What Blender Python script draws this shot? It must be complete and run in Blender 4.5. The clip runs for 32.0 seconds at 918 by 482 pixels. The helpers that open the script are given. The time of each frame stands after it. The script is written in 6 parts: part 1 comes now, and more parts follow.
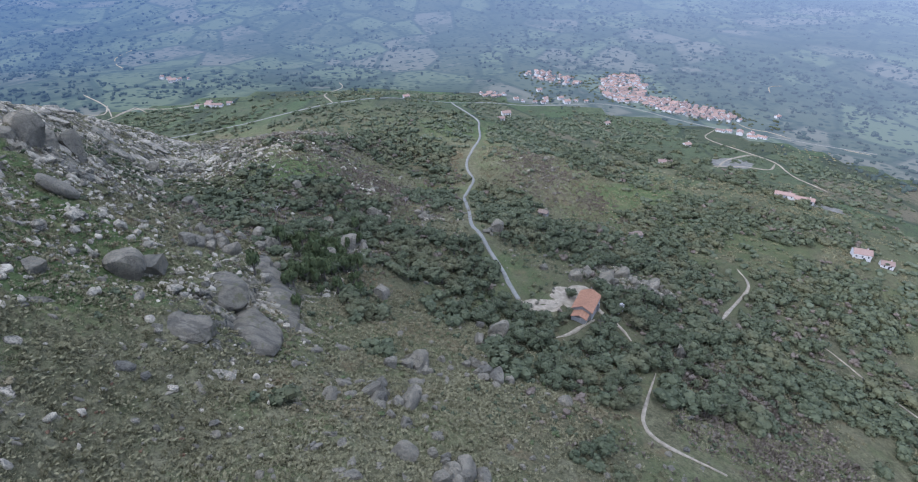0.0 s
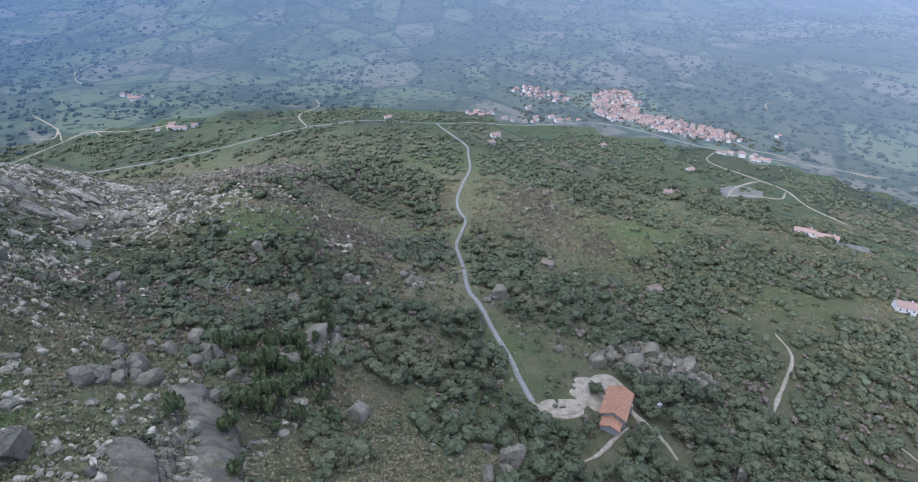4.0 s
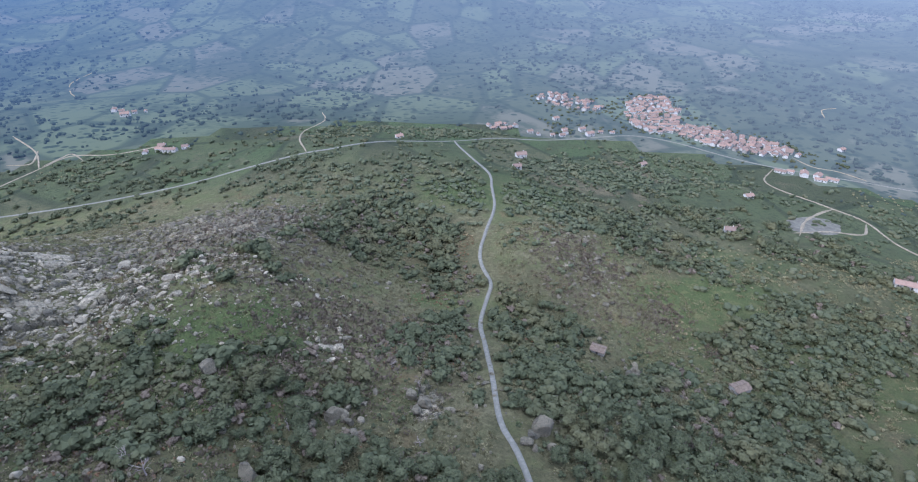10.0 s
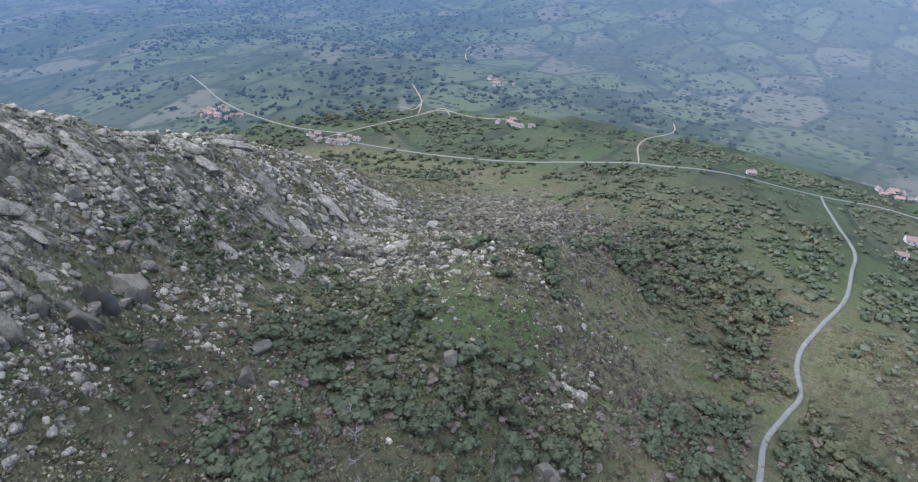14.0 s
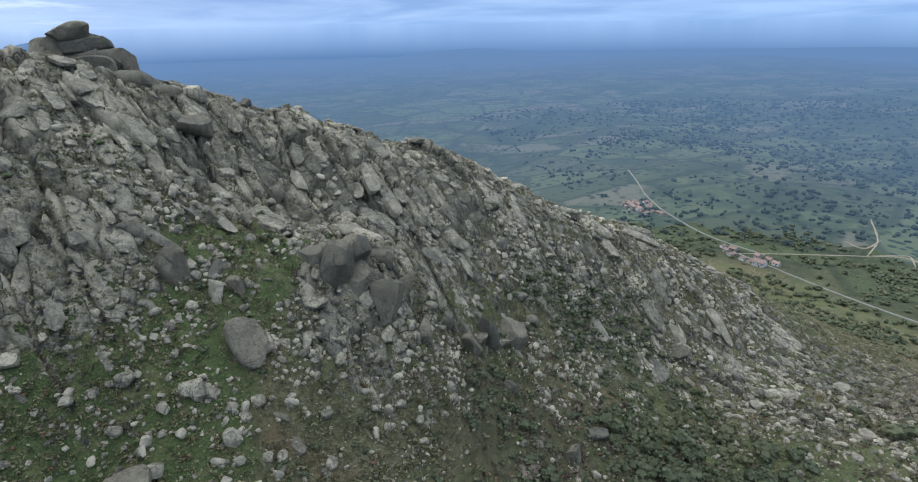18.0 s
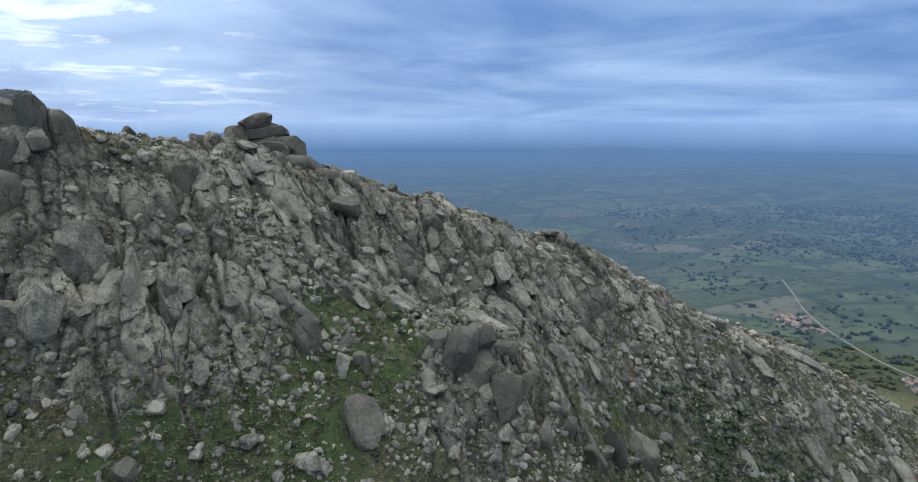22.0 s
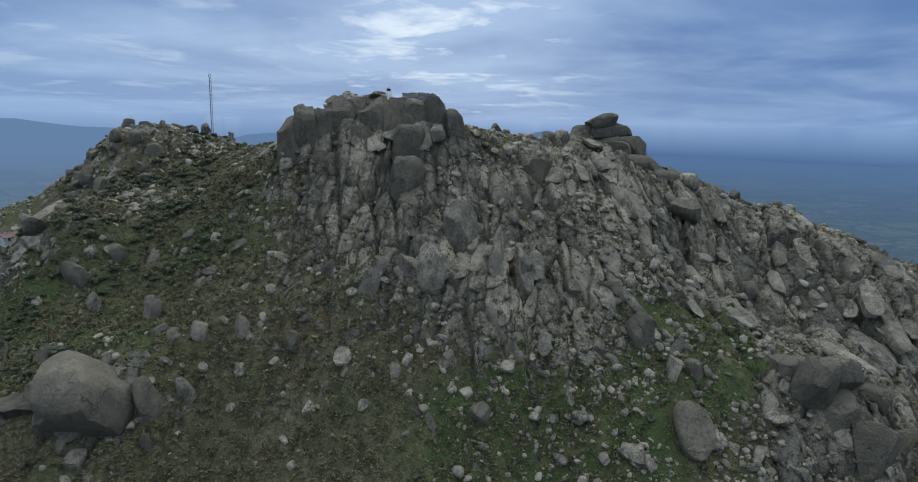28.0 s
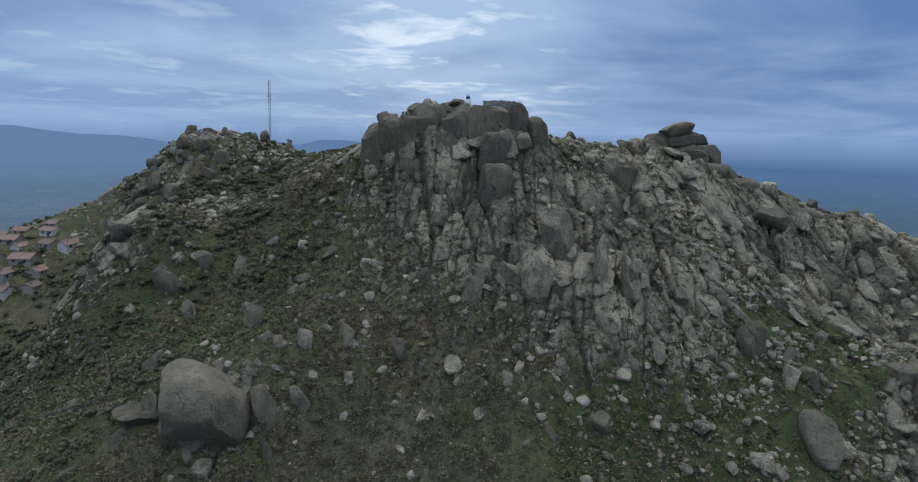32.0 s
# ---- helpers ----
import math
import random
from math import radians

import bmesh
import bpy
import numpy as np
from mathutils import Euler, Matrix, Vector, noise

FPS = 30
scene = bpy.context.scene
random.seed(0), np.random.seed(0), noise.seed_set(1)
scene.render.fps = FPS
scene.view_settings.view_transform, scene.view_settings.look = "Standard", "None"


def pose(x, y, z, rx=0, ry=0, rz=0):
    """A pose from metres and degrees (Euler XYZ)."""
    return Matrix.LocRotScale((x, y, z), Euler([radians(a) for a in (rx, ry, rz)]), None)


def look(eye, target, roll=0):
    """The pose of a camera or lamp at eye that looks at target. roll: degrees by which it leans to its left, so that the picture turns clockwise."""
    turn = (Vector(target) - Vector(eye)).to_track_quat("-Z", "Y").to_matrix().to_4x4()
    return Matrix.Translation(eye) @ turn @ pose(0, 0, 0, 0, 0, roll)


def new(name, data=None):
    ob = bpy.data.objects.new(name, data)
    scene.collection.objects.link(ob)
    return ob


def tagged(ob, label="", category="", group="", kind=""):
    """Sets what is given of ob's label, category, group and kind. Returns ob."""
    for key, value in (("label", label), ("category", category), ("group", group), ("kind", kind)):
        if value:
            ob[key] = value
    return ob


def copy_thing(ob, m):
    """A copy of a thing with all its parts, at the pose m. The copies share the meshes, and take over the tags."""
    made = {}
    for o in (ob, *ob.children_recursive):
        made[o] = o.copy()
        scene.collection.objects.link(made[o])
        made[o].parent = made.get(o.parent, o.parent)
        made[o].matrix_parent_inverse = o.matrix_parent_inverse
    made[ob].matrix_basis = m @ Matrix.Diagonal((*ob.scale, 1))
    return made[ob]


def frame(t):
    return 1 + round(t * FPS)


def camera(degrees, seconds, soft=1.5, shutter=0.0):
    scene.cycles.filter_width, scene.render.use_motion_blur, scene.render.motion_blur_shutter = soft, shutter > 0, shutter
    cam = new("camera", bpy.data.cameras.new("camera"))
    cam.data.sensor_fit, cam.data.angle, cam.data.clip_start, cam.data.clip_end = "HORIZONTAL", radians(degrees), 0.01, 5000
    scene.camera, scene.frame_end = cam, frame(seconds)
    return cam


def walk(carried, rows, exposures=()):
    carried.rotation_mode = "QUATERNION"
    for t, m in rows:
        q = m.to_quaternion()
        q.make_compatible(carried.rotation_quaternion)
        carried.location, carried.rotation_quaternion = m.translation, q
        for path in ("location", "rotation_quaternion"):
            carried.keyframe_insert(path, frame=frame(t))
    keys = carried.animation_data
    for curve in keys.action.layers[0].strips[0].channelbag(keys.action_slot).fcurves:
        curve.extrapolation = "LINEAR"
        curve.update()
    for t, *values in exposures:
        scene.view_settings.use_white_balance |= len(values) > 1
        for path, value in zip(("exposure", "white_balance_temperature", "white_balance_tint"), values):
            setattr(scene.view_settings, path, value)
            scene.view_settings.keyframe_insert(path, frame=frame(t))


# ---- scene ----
cam = camera(79.41, 32.0, soft=1.05)
PATH = [
    (0, (-0.00, -0.00, 147.00), (-0.00, 85.00, 94.33), -0.68),
    (1, (-1.31, 12.88, 146.82), (-0.55, 98.19, 94.65), -0.15),
    (2, (-2.93, 25.93, 146.36), (-0.62, 111.37, 94.45), 0.28),
    (3, (-4.05, 40.21, 145.81), (-0.90, 125.76, 94.13), 0.31),
    (3.5, (-4.76, 47.56, 145.73), (-1.52, 133.13, 94.09), 0.14),
    (5.5, (-4.27, 75.88, 145.00), (-1.61, 161.35, 93.15), -0.78),
    (6, (-4.00, 82.27, 144.66), (-1.63, 167.80, 92.90), -0.77),
    (7, (-5.01, 94.14, 143.81), (-2.77, 179.88, 92.39), -0.76),
    (8, (-5.22, 104.04, 143.37), (-3.37, 189.56, 91.57), -1.48),
    (9, (-4.70, 117.63, 143.09), (-4.09, 202.93, 90.90), -1.65),
    (10, (-4.93, 132.93, 142.78), (-4.94, 218.07, 90.31), -1.44),
    (11, (-5.79, 148.18, 142.52), (-5.90, 233.32, 90.06), -1.32),
    (12, (-6.90, 157.68, 142.15), (-5.82, 242.84, 89.74), -1.15),
    (12.5, (-7.10, 158.06, 141.88), (-5.36, 243.14, 89.36), -1.01),
    (13, (-7.12, 158.54, 141.55), (-16.55, 243.19, 89.14), -0.67),
    (13.5, (-7.62, 158.89, 141.28), (-37.38, 238.74, 88.95), -0.09),
    (14, (-8.00, 159.20, 141.16), (-58.07, 227.96, 88.57), 0.42),
    (14.5, (-7.99, 158.89, 141.10), (-74.11, 212.21, 88.32), 0.70),
    (15, (-7.42, 159.01, 141.05), (-85.78, 191.64, 88.18), 0.36),
    (15.5, (-6.18, 160.98, 140.98), (-87.72, 186.41, 88.97), -1.15),
    (17.5, (-6.04, 160.73, 141.26), (-95.90, 184.34, 104.28), -0.83),
    (18, (-5.58, 160.88, 141.13), (-97.16, 177.61, 104.63), -0.92),
    (18.5, (-5.80, 160.87, 140.99), (-98.99, 165.61, 105.03), -0.57),
    (19, (-5.86, 161.30, 140.81), (-99.38, 160.48, 105.42), -0.21),
    (20, (-7.97, 160.79, 140.62), (-101.57, 157.66, 105.53), -0.20),
    (21, (-9.35, 160.78, 140.51), (-103.04, 155.86, 105.88), -0.41),
    (22, (-8.86, 160.34, 140.40), (-106.51, 154.84, 119.58), 0.16),
    (22.5, (-9.27, 160.29, 140.24), (-104.95, 140.08, 119.30), 0.36),
    (23, (-9.79, 159.73, 140.09), (-97.40, 116.45, 118.84), 0.88),
    (23.5, (-10.01, 159.77, 139.95), (-93.30, 108.68, 118.70), 0.99),
    (24, (-10.13, 159.73, 139.87), (-92.65, 107.38, 118.65), 1.00),
    (25, (-9.71, 160.14, 139.87), (-91.77, 107.05, 118.71), 0.92),
    (25.5, (-9.05, 159.85, 139.85), (-90.95, 106.51, 118.67), 0.96),
    (27.5, (-2.99, 152.82, 139.70), (-84.77, 99.27, 118.60), 1.28),
    (28, (-1.19, 150.23, 139.67), (-83.04, 96.78, 118.61), 1.27),
    (29, (1.72, 145.69, 139.66), (-80.32, 92.45, 118.79), 1.09),
    (30, (5.70, 140.06, 139.39), (-76.45, 86.80, 119.05), 1.02),
    (31, (8.89, 134.69, 139.06), (-73.47, 81.55, 119.21), 1.31),
    (32, (12.51, 128.57, 138.75), (-70.07, 75.66, 119.21), 1.52),
]
EXPOSURES = [(0, 1.06, 5340, 19), (12.5, 1.03, 5340, 19), (13.6, 1.04, 5500, 18), (15.5, 1.26, 5620, 14), (17.5, 0.76, 5940, 9), (21.5, 0.64, 5920, 8), (23.2, 0.12, 5880, 8), (25, 0.07, 5870, 8), (32, 0.04, 5870, 8)]
walk(cam, [(t, look(eye, target, roll)) for t, eye, target, roll in PATH], EXPOSURES)

# ---- sky and light ----
SUN_AZ = 127.0   # degrees to the left of +y
SUN_EL = 26.0


def setup_world():
    w = bpy.data.worlds.new("overcast_sky")
    scene.world = w
    w.use_nodes = True
    nt = w.node_tree
    nt.nodes.clear()
    N = nt.nodes.new
    L = nt.links.new
    out, bg = N("ShaderNodeOutputWorld"), N("ShaderNodeBackground")
    tc, sep = N("ShaderNodeTexCoord"), N("ShaderNodeSeparateXYZ")
    L(tc.outputs["Generated"], sep.inputs[0])

    def m(op, a, b=None, clamp=False):
        n = N("ShaderNodeMath")
        n.operation, n.use_clamp = op, clamp
        for i, v in enumerate((a, b)):
            if v is None:
                continue
            if isinstance(v, (int, float)):
                n.inputs[i].default_value = v
            else:
                L(v, n.inputs[i])
        return n.outputs[0]

    def mix(f, a, b):
        n = N("ShaderNodeMix")
        n.data_type = "RGBA"
        for i, v in ((0, f), (6, a), (7, b)):
            if isinstance(v, tuple):
                n.inputs[i].default_value = (*v, 1)
            elif isinstance(v, (int, float)):
                n.inputs[i].default_value = v
            else:
                L(v, n.inputs[i])
        return n.outputs[2]

    x, y, z = sep.outputs
    lift = m("ADD", m("MAXIMUM", z, 0.0), 0.09)
    comb = N("ShaderNodeCombineXYZ")
    L(m("DIVIDE", x, lift), comb.inputs[0])
    L(m("DIVIDE", y, lift), comb.inputs[1])

    def cloud(scale, detail, seed):
        n = N("ShaderNodeTexNoise")
        n.noise_dimensions = "4D"
        n.inputs["Scale"].default_value, n.inputs["Detail"].default_value, n.inputs["W"].default_value = scale, detail, seed
        n.inputs["Roughness"].default_value = 0.55
        n.inputs["Distortion"].default_value = 0.4
        L(comb.outputs[0], n.inputs["Vector"])
        return n.outputs["Fac"]

    sky = N("ShaderNodeTexSky")
    sky.sky_type, sky.sun_disc = "NISHITA", False
    sky.sun_elevation, sky.sun_rotation = radians(SUN_EL), radians(360 - SUN_AZ)
    blue = mix(1.0, sky.outputs[0], sky.outputs[0])
    skyc = N("ShaderNodeVectorMath")
    skyc.operation = "SCALE"
    L(blue, skyc.inputs[0])
    skyc.inputs["Scale"].default_value = 0.05
    # cloud deck: dark blue-grey undersides, pale thin parts, a bright break towards the sun
    big = m("MULTIPLY", m("SUBTRACT", cloud(0.42, 5.0, 3.0), 0.40), 4.5, True)
    fine = m("MULTIPLY", m("SUBTRACT", cloud(1.7, 6.0, 8.0), 0.54), 8.0, True)
    dark, pale, bright = (0.115, 0.205, 0.415), (0.36, 0.475, 0.66), (0.80, 0.86, 0.90)
    side = m("MULTIPLY", m("SUBTRACT", m("ADD", m("MULTIPLY", x, -0.45), m("MULTIPLY", y, -0.893)), 0.62), 2.2, True)
    deck = mix(m("ADD", m("MULTIPLY", big, 0.80), m("MULTIPLY", side, 0.52), True), dark, pale)
    deck = mix(m("MULTIPLY", m("MULTIPLY", fine, side), 0.55), deck, (0.60, 0.68, 0.78))
    az, up = radians(124.0), radians(9.5)
    sd = Vector((-math.sin(az) * math.cos(up), math.cos(az) * math.cos(up), math.sin(up)))
    dot = m("ADD", m("ADD", m("MULTIPLY", x, sd.x), m("MULTIPLY", y, sd.y)), m("MULTIPLY", z, sd.z))
    glow = m("MULTIPLY", m("SUBTRACT", dot, 0.962), 24.0, True)
    deck = mix(m("MULTIPLY", m("MULTIPLY", glow, fine), 0.95), deck, bright)
    deck = mix(0.10, deck, skyc.outputs[0])
    band = m("MULTIPLY", m("SUBTRACT", 0.10, z), 8.0, True)
    deck = mix(m("MULTIPLY", band, 0.75), deck, (0.255, 0.375, 0.575))
    far = m("MULTIPLY", m("SUBTRACT", 0.004, z), 19.0, True)
    # far plain's haze tint under the horizon: pale grey north-east, deep blue west
    north = m("ADD", m("MULTIPLY", x, 0.80), m("ADD", m("MULTIPLY", y, 0.20), 0.25), True)
    south = m("MULTIPLY", m("SUBTRACT", m("MULTIPLY", y, -1.0), 0.25), 1.5, True)
    deck = mix(far, deck, mix(south, mix(north, (0.085, 0.150, 0.275), (0.205, 0.262, 0.370)), (0.140, 0.215, 0.345)))
    # an overcast sky is brightest overhead
    top = m("ADD", 1.0, m("MULTIPLY", m("MULTIPLY", m("SUBTRACT", z, 0.34), 2.2, True), 1.8))
    up = N("ShaderNodeVectorMath")
    up.operation = "SCALE"
    L(mix(m("MULTIPLY", m("SUBTRACT", z, 0.34), 2.2, True), deck, (0.53, 0.56, 0.60)), up.inputs[0])
    L(top, up.inputs["Scale"])
    L(up.outputs[0], bg.inputs["Color"])
    bg.inputs["Strength"].default_value = 1.0
    L(bg.outputs[0], out.inputs[0])


setup_world()
sun = new("sun", bpy.data.lights.new("sun", "SUN"))
sun.data.energy, sun.data.angle, sun.data.color = 1.65, radians(10), (1.0, 0.94, 0.85)
_a, _e = radians(SUN_AZ), radians(SUN_EL)
sun.matrix_world = look((-math.sin(_a) * math.cos(_e) * 900, math.cos(_a) * math.cos(_e) * 900, math.sin(_e) * 900), (0, 0, 0))


# ---- materials ----
class Mat:
    """A small node-graph writer for one material."""

    def __init__(self, name, rough=0.85, metal=0.0, spec=0.12):
        self.m = bpy.data.materials.new(name)
        self.m.use_nodes = True
        self.nt = self.m.node_tree
        self.b = self.nt.nodes["Principled BSDF"]
        self.b.inputs["Roughness"].default_value = rough
        self.b.inputs["Metallic"].default_value = metal
        self.b.inputs["Specular IOR Level"].default_value = spec
        self.geo = self.nt.nodes.new("ShaderNodeNewGeometry")
        self.pos = self.geo.outputs["Position"]

    def link(self, a, b):
        self.nt.links.new(a, b)

    def put(self, sock, v):
        if isinstance(v, tuple):
            sock.default_value = (*v, 1) if len(v) == 3 and sock.type == "RGBA" else v
        elif isinstance(v, (int, float)):
            sock.default_value = v
        else:
            self.link(v, sock)

    def math(self, op, a, b=0.0, clamp=False):
        n = self.nt.nodes.new("ShaderNodeMath")
        n.operation, n.use_clamp = op, clamp
        self.put(n.inputs[0], a)
        self.put(n.inputs[1], b)
        return n.outputs[0]

    def noise(self, scale, detail=4.0, rough=0.55, w=0.0, stretch=None, color=False, vec=None):
        n = self.nt.nodes.new("ShaderNodeTexNoise")
        n.noise_dimensions = "4D"
        n.inputs["Scale"].default_value, n.inputs["Detail"].default_value = scale, detail
        n.inputs["Roughness"].default_value, n.inputs["W"].default_value = rough, w
        v = vec or self.pos
        if stretch:
            s = self.nt.nodes.new("ShaderNodeVectorMath")
            s.operation = "MULTIPLY"
            self.link(v, s.inputs[0])
            s.inputs[1].default_value = stretch
            v = s.outputs[0]
        self.link(v, n.inputs["Vector"])
        return n.outputs["Color" if color else "Fac"]

    def voronoi(self, scale, feature="F1", out="Distance", stretch=None, rand=1.0, vec=None):
        n = self.nt.nodes.new("ShaderNodeTexVoronoi")
        n.feature = feature
        n.inputs["Scale"].default_value = scale
        n.inputs["Randomness"].default_value = rand
        v = vec or self.pos
        if stretch:
            s = self.nt.nodes.new("ShaderNodeVectorMath")
            s.operation = "MULTIPLY"
            self.link(v, s.inputs[0])
            s.inputs[1].default_value = stretch
            v = s.outputs[0]
        self.link(v, n.inputs["Vector"])
        return n.outputs[out]

    def attr(self, name):
        n = self.nt.nodes.new("ShaderNodeAttribute")
        n.attribute_name = name
        return n.outputs["Fac"]

    def step(self, v, lo, hi):
        """0 at lo, 1 at hi, smooth between."""
        n = self.nt.nodes.new("ShaderNodeMapRange")
        n.interpolation_type = "SMOOTHSTEP"
        self.put(n.inputs[0], v)
        n.inputs[1].default_value, n.inputs[2].default_value = lo, hi
        return n.outputs[0]

    def mix(self, f, a, b):
        n = self.nt.nodes.new("ShaderNodeMix")
        n.data_type = "RGBA"
        self.put(n.inputs[0], f)
        self.put(n.inputs[6], a)
        self.put(n.inputs[7], b)
        return n.outputs[2]

    def island(self):
        return self.geo.outputs["Random Per Island"]

    def objrand(self):
        return self.nt.nodes.new("ShaderNodeObjectInfo").outputs["Random"]

    def color(self, c):
        self.put(self.b.inputs["Base Color"], c)
        return self

    def bump(self, h, strength=0.5, dist=0.3):
        n = self.nt.nodes.new("ShaderNodeBump")
        n.inputs["Strength"].default_value, n.inputs["Distance"].default_value = strength, dist
        self.link(h, n.inputs["Height"])
        self.link(n.outputs[0], self.b.inputs["Normal"])
        return self


def granite_color(k, rand=None):
    """Weathered granite: warm grey, dark lichen and water streaks, pale fresh faces, cracks."""
    c = k.mix(k.step(k.noise(0.35, 6, 0.62), 0.38, 0.64), (0.150, 0.134, 0.097), (0.325, 0.284, 0.200))
    c = k.mix(k.math("MULTIPLY", k.step(k.noise(0.13, 4, 0.6, 5), 0.52, 0.62), 0.8), c, (0.480, 0.412, 0.290))
    c = k.mix(k.math("MULTIPLY", k.step(k.noise(0.9, 5, 0.65, 2, (1.0, 1.0, 0.22)), 0.50, 0.62), 0.75), c, (0.096, 0.094, 0.077))
    c = k.mix(k.math("MULTIPLY", k.step(k.noise(2.2, 5, 0.75, 11), 0.52, 0.62), 0.6), c, (0.410, 0.350, 0.248))
    c = k.mix(k.math("MULTIPLY", k.step(k.noise(3.2, 5, 0.75, 7), 0.50, 0.62), 0.80), c, (0.080, 0.078, 0.064))
    return c


def make_granite(name, pale=False, dark=False, mossy=False):
    k = Mat(name, 0.9)
    c = granite_color(k)
    r = k.island()
    c = k.mix(k.math("MULTIPLY", k.step(r, 0.2, 1.0), 0.6 if pale else 0.35), c, (0.50, 0.440, 0.322) if pale else (0.33, 0.288, 0.210))
    if dark:   # a darker tone over the whole stone
        c = k.mix(0.62, c, (0.110, 0.096, 0.068))
    c = k.mix(k.math("MULTIPLY", k.step(r, 0.35, 0.0), 0.0 if pale else 0.55), c, (0.085, 0.082, 0.068))
    # joints that run down the face
    warp = k.nt.nodes.new("ShaderNodeVectorMath")
    warp.operation = "MULTIPLY_ADD"
    k.link(k.noise(0.5, 3, 0.5, 17, color=True), warp.inputs[0])
    warp.inputs[1].default_value = (2.5, 2.5, 2.5)
    k.link(k.pos, warp.inputs[2])
    crack = k.voronoi(0.42, "DISTANCE_TO_EDGE", "Distance", (0.6, 1.0, 0.45), vec=warp.outputs[0])
    gap = k.math("MULTIPLY", k.step(crack, 0.035, 0.0), k.step(k.noise(0.3, 3, 0.5, 19), 0.48, 0.60))
    c = k.mix(k.math("MULTIPLY", gap, 0.55), c, (0.062, 0.060, 0.048))
    if mossy:   # a darker stone, dark water streaks down the face, moss and turf in its hollows
        c = k.mix(0.3, c, (0.085, 0.074, 0.054))
        c = k.mix(k.math("MULTIPLY", k.step(k.noise(0.55, 6, 0.65, 23, (0.35, 1.0, 0.35)), 0.46, 0.60), 0.7), c, (0.062, 0.058, 0.046))
        c = k.mix(k.math("MULTIPLY", k.step(k.noise(0.22, 6, 0.70, 29), 0.55, 0.63), 0.8), c, (0.090, 0.088, 0.043))
    k.color(c)
    h = k.math("ADD", k.noise(1.3, 8, 0.66), k.math("MULTIPLY", k.noise(5.0, 4, 0.65), 0.35))
    h = k.math("SUBTRACT", h, k.math("MULTIPLY", gap, 0.4))
    return k.bump(h, 1.0, 0.8).m


